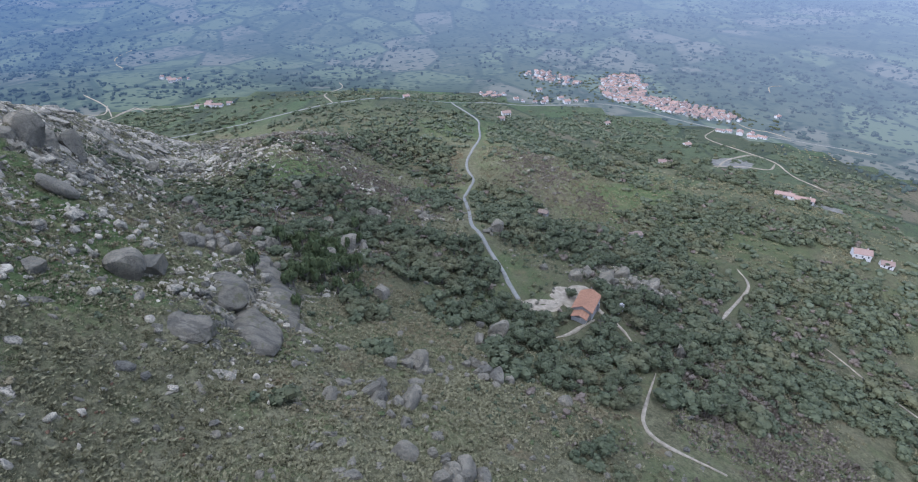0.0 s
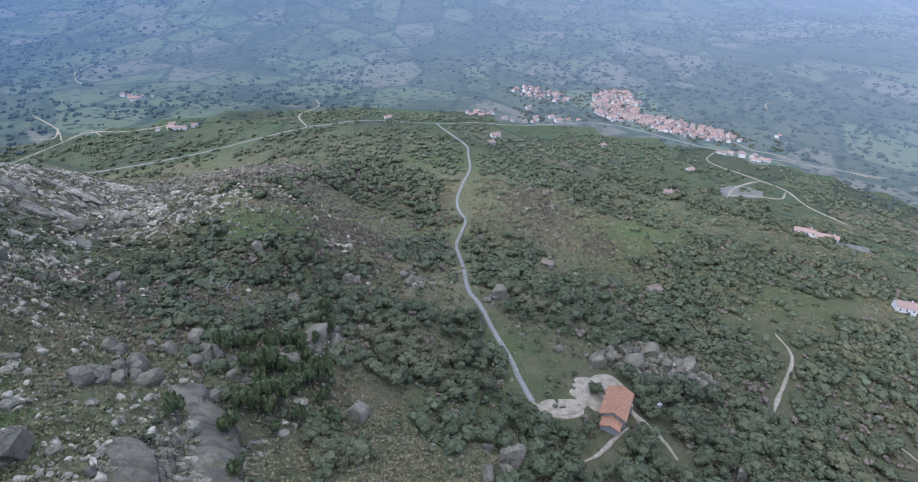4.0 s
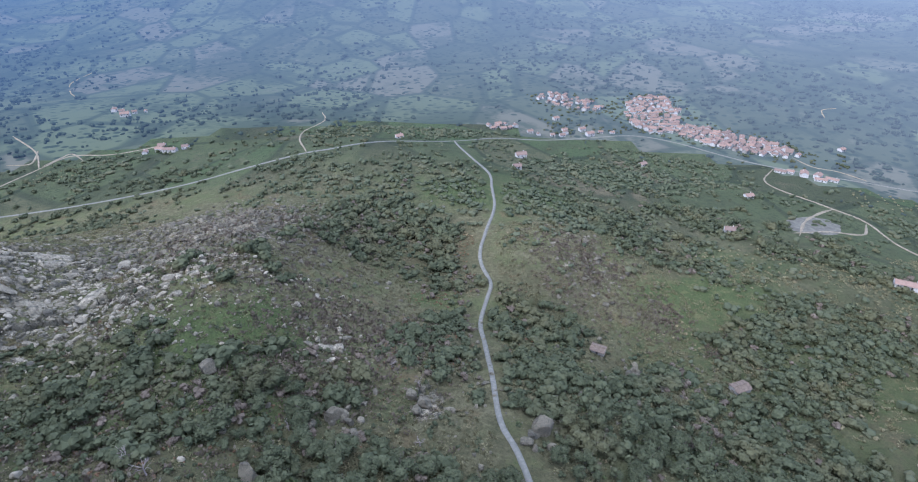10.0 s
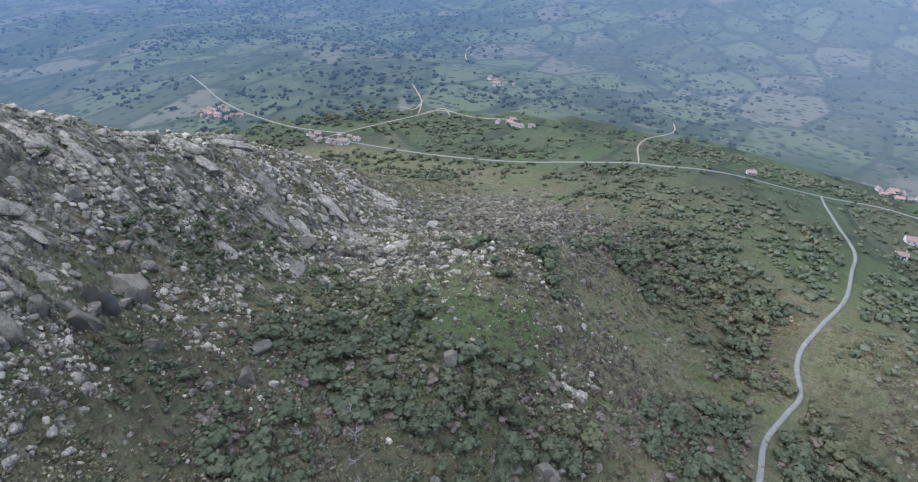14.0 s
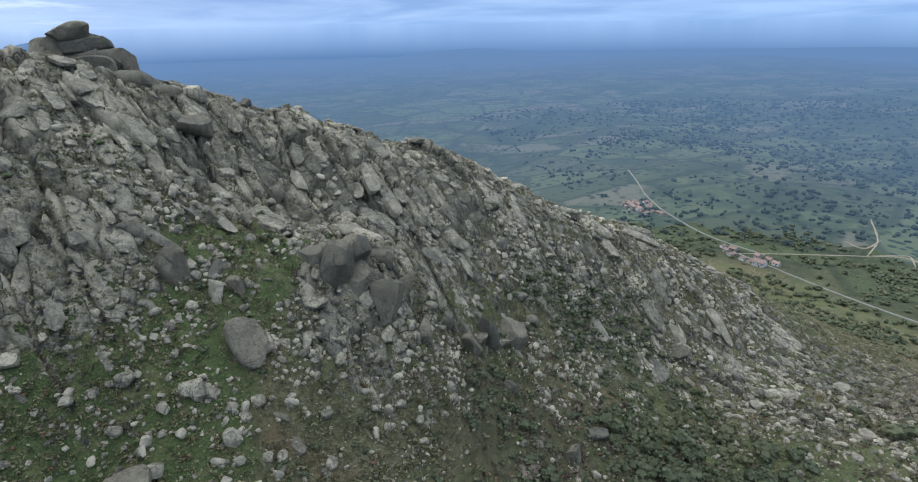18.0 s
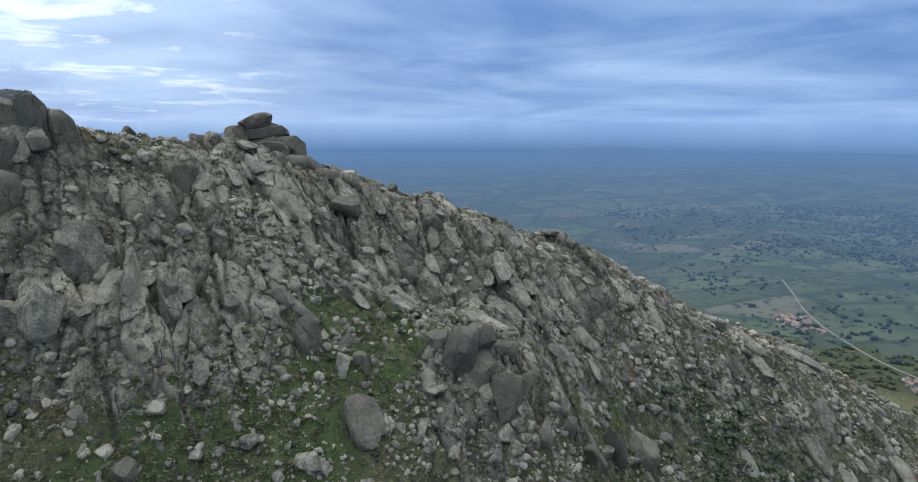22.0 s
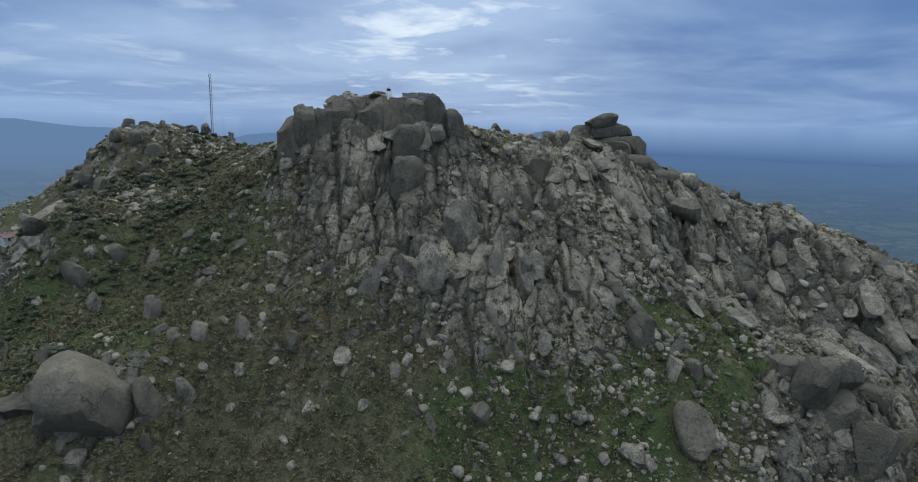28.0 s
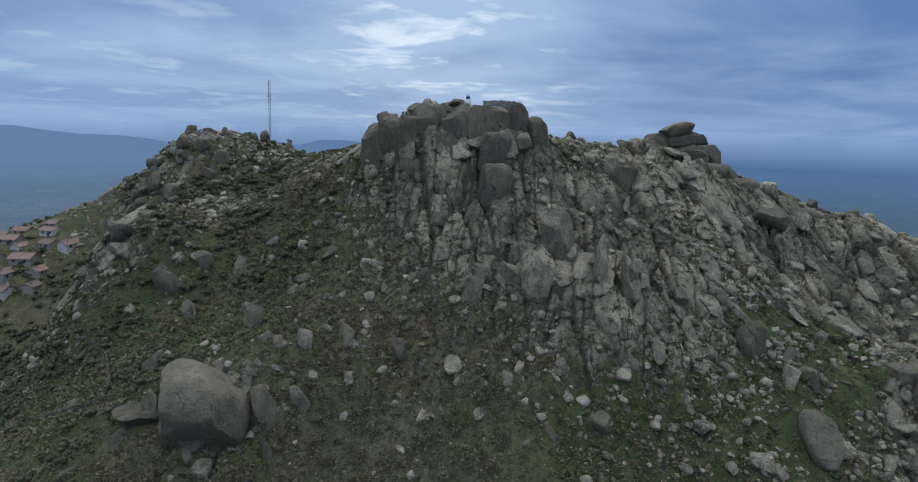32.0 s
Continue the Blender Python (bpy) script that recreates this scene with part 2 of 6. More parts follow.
def make_ground():
    k = Mat("hillside_ground", 0.95, spec=0.03)
    rock, grass, dry, field, wood = (k.attr(a) for a in ("rock", "grass", "dry", "field", "wood"))
    n1, n2, n3 = k.noise(0.05, 5), k.noise(0.5, 6, 0.65, 3), k.noise(2.2, 5, 0.7, 9)
    # heath and low scrub
    scrub = k.mix(k.step(n2, 0.36, 0.66), (0.088, 0.082, 0.043), (0.185, 0.168, 0.094))
    scrub = k.mix(k.math("MULTIPLY", k.step(n3, 0.50, 0.66), 0.5), scrub, (0.060, 0.057, 0.030))
    scrub = k.mix(k.math("MULTIPLY", k.step(k.noise(0.11, 4, 0.6, 12), 0.50, 0.68), 0.55), scrub, (0.195, 0.175, 0.106))
    scrub = k.mix(k.math("MULTIPLY", k.step(k.noise(0.035, 6, 0.66, 44), 0.47, 0.60), 0.72), scrub, (0.108, 0.122, 0.052))
    scrub = k.mix(k.math("MULTIPLY", k.step(k.noise(0.06, 5, 0.62, 48), 0.56, 0.68), 0.75), scrub, (0.165, 0.120, 0.066))
    scrub = k.mix(k.math("MULTIPLY", k.step(k.noise(1.1, 5, 0.7, 52), 0.50, 0.60), 0.5), scrub, (0.046, 0.047, 0.026))
    green = k.mix(k.step(n3, 0.35, 0.7), (0.060, 0.080, 0.031), (0.112, 0.136, 0.053))
    green = k.mix(k.math("MULTIPLY", k.step(k.noise(0.16, 5, 0.68, 61), 0.50, 0.66), 0.65), green, (0.175, 0.160, 0.076))
    green = k.mix(k.math("MULTIPLY", k.step(k.noise(0.7, 5, 0.7, 63), 0.52, 0.64), 0.55), green, (0.040, 0.050, 0.024))
    straw = k.mix(k.step(n2, 0.35, 0.7), (0.150, 0.110, 0.062), (0.215, 0.195, 0.110))
    g = k.math("ADD", grass, k.math("ADD", k.math("MULTIPLY", k.math("SUBTRACT", n2, 0.5), 1.0), k.math("MULTIPLY", k.math("SUBTRACT", k.noise(0.07, 5, 0.6, 26), 0.5), 1.2)))
    c = k.mix(k.step(g, 0.35, 0.70), scrub, green)
    d = k.math("ADD", dry, k.math("MULTIPLY", k.math("SUBTRACT", k.noise(0.3, 5, 0.6, 21), 0.5), 1.2))
    c = k.mix(k.math("MULTIPLY", k.step(d, 0.40, 0.75), 0.85), c, straw)
    # farmland: irregular plots divided by hedges
    plot = k.voronoi(0.013, "F1", "Color", (1.0, 0.7, 0.0))
    sp = k.nt.nodes.new("ShaderNodeSeparateColor")
    k.link(plot, sp.inputs[0])
    fc = k.mix(k.step(sp.outputs[0], 0.15, 0.6), (0.058, 0.062, 0.039), (0.076, 0.090, 0.047))
    fc = k.mix(k.step(sp.outputs[1], 0.78, 0.90), fc, (0.120, 0.104, 0.066))
    fc = k.mix(k.step(sp.outputs[2], 0.72, 0.82), fc, (0.068, 0.090, 0.044))
    edge = k.voronoi(0.013, "DISTANCE_TO_EDGE", "Distance", (1.0, 0.7, 0.0))
    fc = k.mix(k.math("MULTIPLY", k.step(edge, 0.05, 0.015), 0.8), fc, (0.038, 0.048, 0.032))
    fc = k.mix(k.math("MULTIPLY", k.step(k.noise(0.05, 7, 0.72, 30), 0.46, 0.58), 0.75), fc, (0.062, 0.069, 0.040))
    fc = k.mix(k.math("MULTIPLY", k.step(k.noise(0.035, 7, 0.72, 35), 0.56, 0.66), 0.45), fc, (0.125, 0.110, 0.070))
    fc = k.mix(k.math("MULTIPLY", k.step(k.noise(0.30, 4, 0.65, 33), 0.52, 0.62), 0.55), fc, (0.035, 0.045, 0.030))
    c = k.mix(field, c, fc)
    # brown floor of the woods, the trees' shade put into its colour
    c = k.mix(k.math("MULTIPLY", wood, 0.60), c, (0.066, 0.064, 0.035))
    # granite
    stone = granite_color(k)
    tone = k.attr("tone")
    stone = k.mix(k.math("MULTIPLY", k.step(tone, 0.52, 0.85), 0.55), stone, (0.375, 0.326, 0.235))
    stone = k.mix(k.math("MULTIPLY", k.step(tone, 0.48, 0.15), 0.55), stone, (0.100, 0.094, 0.074))
    stone = k.mix(k.math("MULTIPLY", k.attr("joint"), 0.75), stone, (0.040, 0.040, 0.030))   # soil and moss in the joints, their shade painted in too
    warp = k.nt.nodes.new("ShaderNodeVectorMath")
    warp.operation = "MULTIPLY_ADD"
    k.link(k.noise(0.25, 3, 0.5, 17, color=True), warp.inputs[0])
    warp.inputs[1].default_value = (5.0, 5.0, 5.0)
    k.link(k.pos, warp.inputs[2])
    crack = k.voronoi(0.16, "DISTANCE_TO_EDGE", "Distance", (1.0, 1.0, 0.35), vec=warp.outputs[0])
    stone = k.mix(k.math("MULTIPLY", k.step(crack, 0.045, 0.0), k.step(k.noise(0.2, 3, 0.5, 19), 0.40, 0.60)), stone, (0.045, 0.046, 0.040))
    r = k.math("ADD", rock, k.math("MULTIPLY", k.math("SUBTRACT", k.noise(0.35, 7, 0.70, 15), 0.5), 2.3))
    rf = k.step(r, 0.50, 0.60)
    c = k.mix(rf, c, stone)
    k.color(c)
    h = k.math("ADD", k.math("MULTIPLY", n2, 1.2), k.math("MULTIPLY", n3, 0.8))
    h = k.math("ADD", h, k.math("MULTIPLY", k.step(crack, 0.0, 0.12), k.math("MULTIPLY", rf, 0.8)))
    return k.bump(h, 1.0, 1.1).m


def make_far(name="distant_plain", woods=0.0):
    """A backdrop of far land, its haze painted as a glow growing with distance."""
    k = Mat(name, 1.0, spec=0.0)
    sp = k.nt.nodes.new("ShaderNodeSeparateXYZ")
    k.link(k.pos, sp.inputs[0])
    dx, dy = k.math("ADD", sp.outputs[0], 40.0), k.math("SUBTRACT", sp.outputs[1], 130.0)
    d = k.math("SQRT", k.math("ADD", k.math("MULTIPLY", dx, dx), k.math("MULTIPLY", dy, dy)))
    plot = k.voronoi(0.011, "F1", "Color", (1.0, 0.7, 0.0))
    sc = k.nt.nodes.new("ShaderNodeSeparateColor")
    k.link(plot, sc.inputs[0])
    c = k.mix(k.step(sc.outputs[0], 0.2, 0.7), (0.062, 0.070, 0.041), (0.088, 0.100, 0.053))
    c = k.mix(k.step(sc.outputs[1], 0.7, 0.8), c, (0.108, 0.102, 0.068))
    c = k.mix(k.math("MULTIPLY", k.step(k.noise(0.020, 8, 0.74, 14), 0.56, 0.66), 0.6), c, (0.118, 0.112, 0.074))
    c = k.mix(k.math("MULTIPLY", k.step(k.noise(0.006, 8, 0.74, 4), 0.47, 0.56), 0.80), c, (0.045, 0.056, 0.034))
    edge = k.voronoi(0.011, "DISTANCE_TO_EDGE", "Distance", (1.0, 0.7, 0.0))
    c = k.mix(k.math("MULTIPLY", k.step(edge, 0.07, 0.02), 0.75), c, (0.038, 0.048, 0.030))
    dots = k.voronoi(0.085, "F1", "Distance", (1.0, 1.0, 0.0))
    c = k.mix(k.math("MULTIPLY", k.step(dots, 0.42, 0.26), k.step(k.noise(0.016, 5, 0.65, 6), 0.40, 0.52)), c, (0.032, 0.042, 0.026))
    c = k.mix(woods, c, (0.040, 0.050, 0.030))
    # haze sets in at 520 m; the base colour fades to black under it
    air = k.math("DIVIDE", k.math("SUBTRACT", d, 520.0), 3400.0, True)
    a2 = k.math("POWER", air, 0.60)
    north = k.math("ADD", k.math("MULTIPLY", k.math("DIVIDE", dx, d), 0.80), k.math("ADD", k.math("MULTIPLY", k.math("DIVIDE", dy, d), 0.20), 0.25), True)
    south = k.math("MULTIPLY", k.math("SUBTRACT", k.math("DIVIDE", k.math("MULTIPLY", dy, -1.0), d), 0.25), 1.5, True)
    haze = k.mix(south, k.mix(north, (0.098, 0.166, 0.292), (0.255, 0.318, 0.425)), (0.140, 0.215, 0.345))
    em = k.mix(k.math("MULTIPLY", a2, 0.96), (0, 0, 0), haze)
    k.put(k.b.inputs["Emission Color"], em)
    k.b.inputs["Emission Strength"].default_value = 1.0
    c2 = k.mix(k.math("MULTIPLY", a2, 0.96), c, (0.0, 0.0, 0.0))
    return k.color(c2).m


def make_leaf(name, dark, light, warm):
    k = Mat(name, 0.7)
    r = k.island()
    c = k.mix(r, dark, light)
    c = k.mix(k.math("MULTIPLY", k.step(k.noise(0.045, 3, 0.5, 40), 0.5, 0.66), 0.6), c, warm)
    o = k.objrand()
    c = k.mix(k.math("MULTIPLY", o, 0.35), c, light)
    return k.color(c).m


def make_plain(name, a, b, scale=1.5, rough=0.85, bump=0.3, dist=0.05):
    k = Mat(name, rough)
    c = k.mix(k.step(k.noise(scale, 6, 0.6), 0.35, 0.68), a, b)
    c = k.mix(k.math("MULTIPLY", k.step(k.noise(scale * 0.12, 4, 0.6, 4), 0.45, 0.7), 0.35), c, a)
    k.color(c)
    return k.bump(k.noise(scale * 4, 5), bump, dist).m


def make_roof():
    k = Mat("clay_roof_tiles", 0.85)
    # clay tones greyed to stand in for haze over the village
    c = k.mix(k.objrand(), (0.170, 0.126, 0.104), (0.262, 0.178, 0.138))
    c = k.mix(k.math("MULTIPLY", k.step(k.noise(0.9, 6, 0.65), 0.42, 0.7), 0.6), c, (0.17, 0.105, 0.080))
    return k.color(c).bump(k.noise(5.0, 4), 0.5, 0.08).m


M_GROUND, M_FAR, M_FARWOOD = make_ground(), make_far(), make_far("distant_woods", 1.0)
M_ROCK, M_PALE, M_DARKROCK = make_granite("weathered_granite"), make_granite("pale_granite", True), make_granite("dark_granite", dark=True)
M_CRAG = make_granite("streaked_granite", dark=True, mossy=True)
M_OAK = make_leaf("oak_leaves", (0.036, 0.043, 0.022), (0.086, 0.094, 0.050), (0.110, 0.098, 0.048))
M_HEDGE = make_leaf("hedge_leaves", (0.038, 0.049, 0.025), (0.090, 0.098, 0.056), (0.098, 0.092, 0.050))
M_GREY = make_leaf("bare_grey_twigs", (0.078, 0.062, 0.046), (0.155, 0.124, 0.092), (0.140, 0.106, 0.076))
M_RUST = make_leaf("rusty_bracken", (0.085, 0.048, 0.028), (0.170, 0.105, 0.060), (0.150, 0.090, 0.045))
M_STRAW = make_leaf("straw_tufts", (0.150, 0.120, 0.065), (0.290, 0.240, 0.140), (0.250, 0.200, 0.110))
M_SHRUB = make_leaf("heath_leaves", (0.100, 0.092, 0.048), (0.205, 0.184, 0.102), (0.185, 0.142, 0.082))
M_EUC = make_leaf("yellow_green_leaves", (0.032, 0.046, 0.018), (0.095, 0.108, 0.045), (0.080, 0.095, 0.035))
M_BARE = make_plain("bare_twigs", (0.20, 0.165, 0.145), (0.30, 0.26, 0.235), 3.0)
M_BARK = make_plain("tree_bark", (0.07, 0.058, 0.046), (0.15, 0.13, 0.11), 4.0)
M_ROAD = make_plain("worn_asphalt", (0.135, 0.130, 0.108), (0.195, 0.187, 0.158), 0.8, 0.9, 0.2, 0.02)
M_TRACK = make_plain("pale_sand", (0.165, 0.138, 0.096), (0.280, 0.236, 0.168), 0.5, 0.95, 0.4, 0.05)
M_GRAVEL = make_plain("quarry_gravel", (0.098, 0.092, 0.074), (0.165, 0.153, 0.122), 0.25, 0.95, 0.5, 0.1)
M_ROOF = make_roof()
M_TILES = make_plain("orange_clay_tiles", (0.185, 0.096, 0.056), (0.285, 0.150, 0.086), 1.6, 0.85, 0.6, 0.08)
M_WALL = make_plain("whitewashed_wall", (0.36, 0.345, 0.32), (0.56, 0.545, 0.52), 1.2, 0.9, 0.2, 0.02)
M_STONE = make_plain("granite_masonry", (0.20, 0.19, 0.17), (0.34, 0.32, 0.285), 2.4, 0.9, 0.8, 0.06)
M_OLDTILE = make_plain("weathered_brown_tiles", (0.110, 0.082, 0.062), (0.190, 0.148, 0.112), 1.6, 0.9, 0.6, 0.08)
M_DARK = make_plain("dark_glass_and_wood", (0.03, 0.03, 0.032), (0.06, 0.055, 0.05), 2.0, 0.4, 0.1, 0.01)
M_STEEL = make_plain("galvanised_steel", (0.13, 0.135, 0.14), (0.20, 0.205, 0.21), 3.0, 0.5, 0.1, 0.01)
M_WHITE = make_plain("white_paint", (0.70, 0.70, 0.68), (0.82, 0.82, 0.80), 3.0, 0.6, 0.1, 0.01)
M_BLACK = make_plain("black_paint", (0.02, 0.02, 0.02), (0.05, 0.05, 0.05), 3.0, 0.6, 0.1, 0.01)


# ---- land form ----
PLAIN = -102.0
SWELLS = [
    (-170, 40, 89.9), (-170, -350, 108.2), (150, -150, 15.9), (-450, 650, 39.5), (50, 600, 13.9), (420, 500, -4.3),
    (380, 100, 12.6), (-550, 200, -13.4), (-450, -150, -23.9), (50, 900, -7.1), (-350, 1000, -6.6), (450, 950, 3.3),
]
HILLS = [
    (-170, 30, 7.4), (-60, 60, -35.3), (-190, 160, 20.9), (-80, 170, 49.5), (40, 180, 14.5), (-190, 280, 108.5),
    (-80, 310, -33.9), (40, 320, 11.2), (160, 230, -1.0), (-90, -80, 85.8), (150, 400, 1.7), (0, 480, 23.5),
    (-220, -90, -2.4), (60, 30, 13.8), (-320, 40, 43.3), (-320, -120, 30.4), (-340, 220, -3.0), (-200, 430, -10.3),
    (250, 300, 18.0), (260, 480, 10.2), (-120, 560, 29.9), (100, 610, -0.6), (-80, -230, -17.8),
]
KNOLLS = [
    (-140, 20, 31.3), (-190, 60, 18.8), (-190, 110, 26.1), (-205, 160, 25.9), (-150, -60, 16.1), (-100, 70, 4.5),
    (-90, 120, 5.4), (-130, 150, -20.1), (-70, 0, 27.4), (-60, -50, -49.6), (-60, 180, -7.8), (-120, 220, -27.9),
    (-170, 260, -88.8), (-30, 110, -8.1), (0, 170, -18.8), (50, 200, -1.1), (-100, 300, 11.8), (-50, 250, -16.7),
    (90, 160, -4.1), (20, 280, 6.3), (-205, 210, 19.8), (-205, 270, 75.5), (-250, 150, -21.8), (-250, 220, -46.8),
    (-250, 290, -57.5), (-160, 330, -30.0), (-110, 360, 17.5), (-45, 350, -9.7), (70, 310, -7.4), (-20, 60, 1.9),
    (-45, 40, 8.9), (120, 240, -2.3), (40, 400, 12.5), (-100, -20, -4.4),
]
CRAGS = [
    (-132, 38, 14.4), (-148, 55, 8.9), (-108, 72, 4.7), (-118, 95, 16.7), (-176, 88, 2.3), (-85, 122, 5.8),
    (-128, 158, 21.1), (-70, 110, 2.4), (-48, 30, 4.0), (-100, 45, -6.5), (-150, 112, 7.2), (-75, 15, -11.4),
    (-110, 130, 5.5), (-95, 100, -3.3), (-160, 85, 9.3), (-125, 10, -1.4), (-140, -50, -2.3), (-65, -35, 34.5),
    (-100, -60, 22.3), (-170, -70, -22.9), (-120, -75, 19.7), (-55, 60, -14.8), (-135, 125, 1.7), (-180, 120, 1.1),
    (-85, 60, 2.4), (-70, 140, 1.2), (-160, 140, -10.6),
]
TEETH = [
    (-124, 42, -1.7), (-132, 50, 6.2), (-138, 58, 3.7), (-130, 32, 0.4), (-125, 24, 3.3), (-118, 30, 3.2),
    (-145, 65, -4.4), (-120, 50, -4.5), (-115, 16, 5.3), (-142, 44, -4.2), (-112, 60, 8.2), (-120, 68, -3.7),
]


def vnoise(x, y, seed):
    tab = np.random.RandomState(seed).rand(256, 256)
    xi, yi = np.floor(x).astype(int), np.floor(y).astype(int)
    fx, fy = x - xi, y - yi
    fx, fy = fx * fx * (3 - 2 * fx), fy * fy * (3 - 2 * fy)
    a, b = tab[xi & 255, yi & 255], tab[(xi + 1) & 255, yi & 255]
    c, d = tab[xi & 255, (yi + 1) & 255], tab[(xi + 1) & 255, (yi + 1) & 255]
    return (a * (1 - fx) + b * fx) * (1 - fy) + (c * (1 - fx) + d * fx) * fy


def fbm(x, y, scale, seed, octaves=4):
    out, amp, tot = 0.0, 1.0, 0.0
    for o in range(octaves):
        out = out + amp * vnoise(x / scale * 2 ** o + 17.3 * o, y / scale * 2 ** o + 5.1 * o, seed + o)
        tot += amp
        amp *= 0.5
    return out / tot


def worley(x, y, size, seed):
    """Distance to the nearest and second cell, a number for the cell, and the offset from its centre."""
    u, v = x / size, y / size
    xi, yi = np.floor(u).astype(int), np.floor(v).astype(int)
    rs = np.random.RandomState(seed)
    jx, jy, val = rs.rand(128, 128), rs.rand(128, 128), rs.rand(128, 128)
    d1, d2 = np.full(u.shape, 9.0), np.full(u.shape, 9.0)
    cv, ox, oy = np.zeros(u.shape), np.zeros(u.shape), np.zeros(u.shape)
    for a in (-1, 0, 1):
        for b in (-1, 0, 1):
            i, j = (xi + a) & 127, (yi + b) & 127
            dx, dy = u - (xi + a + jx[i, j]), v - (yi + b + jy[i, j])
            d = np.hypot(dx, dy)
            near = d < d1
            d2 = np.where(near, d1, np.minimum(d2, d))
            d1, cv = np.where(near, d, d1), np.where(near, val[i, j], cv)
            ox, oy = np.where(near, dx, ox), np.where(near, dy, oy)
    return d1, d2, cv, ox, oy


def blobs(x, y, rows):
    out = np.zeros(np.shape(x))
    for cx, cy, sx, sy, w in rows:
        out = out + w * np.exp(-0.5 * (((x - cx) / sx) ** 2 + ((y - cy) / sy) ** 2))
    return out


ROCKY = [
    (-124, 46, 15, 26, 1.2), (-112, 78, 10, 16, 1.0), (-118, 98, 9, 12, 0.8), (-152, 92, 16, 16, 0.8), (-172, 98, 18, 20, 0.6), (-180, 115, 24, 30, 0.42), (-152, 132, 24, 14, 0.42),
    (-190, 185, 26, 40, 0.6), (-160, 170, 26, 22, 0.48), (-128, 160, 16, 12, 0.9), (-100, 108, 13, 11, 0.62), (-150, 288, 22, 36, 0.24),
    (-48, 32, 9, 10, 0.8), (-94, 36, 16, 26, 0.26), (-66, -34, 18, 14, 0.85), (-130, -62, 30, 18, 0.7), (-112, -108, 18, 22, 0.6), (-60, 126, 11, 20, 0.75), (-115, 370, 26, 52, 0.42),
    (64, 386, 13, 26, 0.46), (70, 268, 16, 8, 0.4), (-52, 286, 6, 8, 0.5), (-17, 264, 5, 9, 0.5), (-123, 300, 8, 6, 0.4), (-130, 400, 26, 30, 0.22), (82, 212, 22, 11, 0.42), (-25, 105, 30, 20, 0.22), (-76, 50, 10, 18, 0.22),
    (80, 222, 14, 9, 0.8), (90, 209, 10, 6, 0.8), (72, 252, 10, 10, 0.5), (90, 240, 8, 8, 0.5), (-50, 182, 5, 13, 1.0), (23, 258, 4, 5, 0.8), (-17, 259, 4, 8, 0.5),
    (-205, 250, 36, 34, 0.28), (-200, 320, 46, 42, 0.34), (-170, 395, 60, 44, 0.34), (-280, 270, 50, 60, 0.25),
]
LUSH = [
    (-95, 124, 11, 10, 1.1), (-97, 108, 8, 8, 0.8), (-130, 137, 9, 8, 0.95), (-131, 122, 7, 8, 0.5), (-145, 96, 7, 7, 0.4), (-109, 121, 5, 6, 0.6), (-86, 91, 7, 7, 0.6), (-117, 169, 6, 6, 0.5), (-68, 12, 25, 18, 0.4), (-80, 105, 14, 6, 0.5), (20, 205, 20, 30, 0.45),
    (-80, 282, 22, 20, 0.5), (20, 330, 12, 40, 0.35), (126, 364, 18, 12, 1.0), (172, 422, 26, 14, 0.8), (152, 376, 20, 12, 0.7), (2, 478, 26, 14, 1.0), (58, 489, 26, 14, 0.7), (184, 318, 22, 10, 0.8), (80, 250, 18, 9, 0.6), (190, 270, 80, 60, 0.42), (110, 330, 40, 40, 0.30), (-110, 235, 26, 22, 0.40), (-70, 255, 20, 18, 0.45), (-20, 352, 10, 8, 0.6),
    (-30, -30, 30, 40, 0.5), (30, 560, 50, 40, 0.6),
]
DRYISH = [
    (-52, 70, 30, 26, 0.15), (-20, 300, 8, 40, 0.35), (8, 420, 14, 30, 0.45), (-85, 60, 20, 20, 0.10), (-25, 160, 25, 20, 0.3),
    (70, 140, 14, 20, 0.35), (60, 185, 20, 15, 0.35), (-140, 140, 20, 20, 0.25), (-70, 300, 30, 20, 0.25), (90, 330, 16, 20, 0.4),
]
FARHILLS = [
    (-350, 1650, 420, 260, 55), (150, 2000, 600, 260, 75), (900, 2300, 700, 300, 40), (-1100, 1700, 500, 400, 30),
    (-1900, 900, 700, 500, 25), (-2600, 2200, 900, 600, 60), (1700, 1500, 600, 500, 20), (-900, 700, 260, 160, 14),
    (-1900, -4050, 520, 260, 135), (-1300, -4300, 420, 260, 130), (-1720, -4100, 130, 100, 26), (-2150, -3850, 150, 100, 24), (-1350, -4250, 160, 100, 22), (-2450, -3100, 300, 240, 140), (-2850, -2650, 240, 200, 170), (-3450, -1600, 190, 200, 150), (-3500, -1350, 200, 140, 115), (-4000, 1000, 260, 420, 90),
]


# rises and dips that fit skyline and stones to the camera's view
VIEW_FITS = [(-84, 117, 10, 9, -8.5), (-114, -73, 9, 9, -8.6), (-125, -64, 7, 7, -4.5), (-195, 131, 14, 9, -3.5), (-197, 152, 17, 11, -4), (-197, 175, 18, 12, -5), (-139, -54, 5, 6, 3.5), (-99, -102, 8, 10, 5), (-215, 315, 35, 35, 5), (-100, 412, 26, 26, 7)]


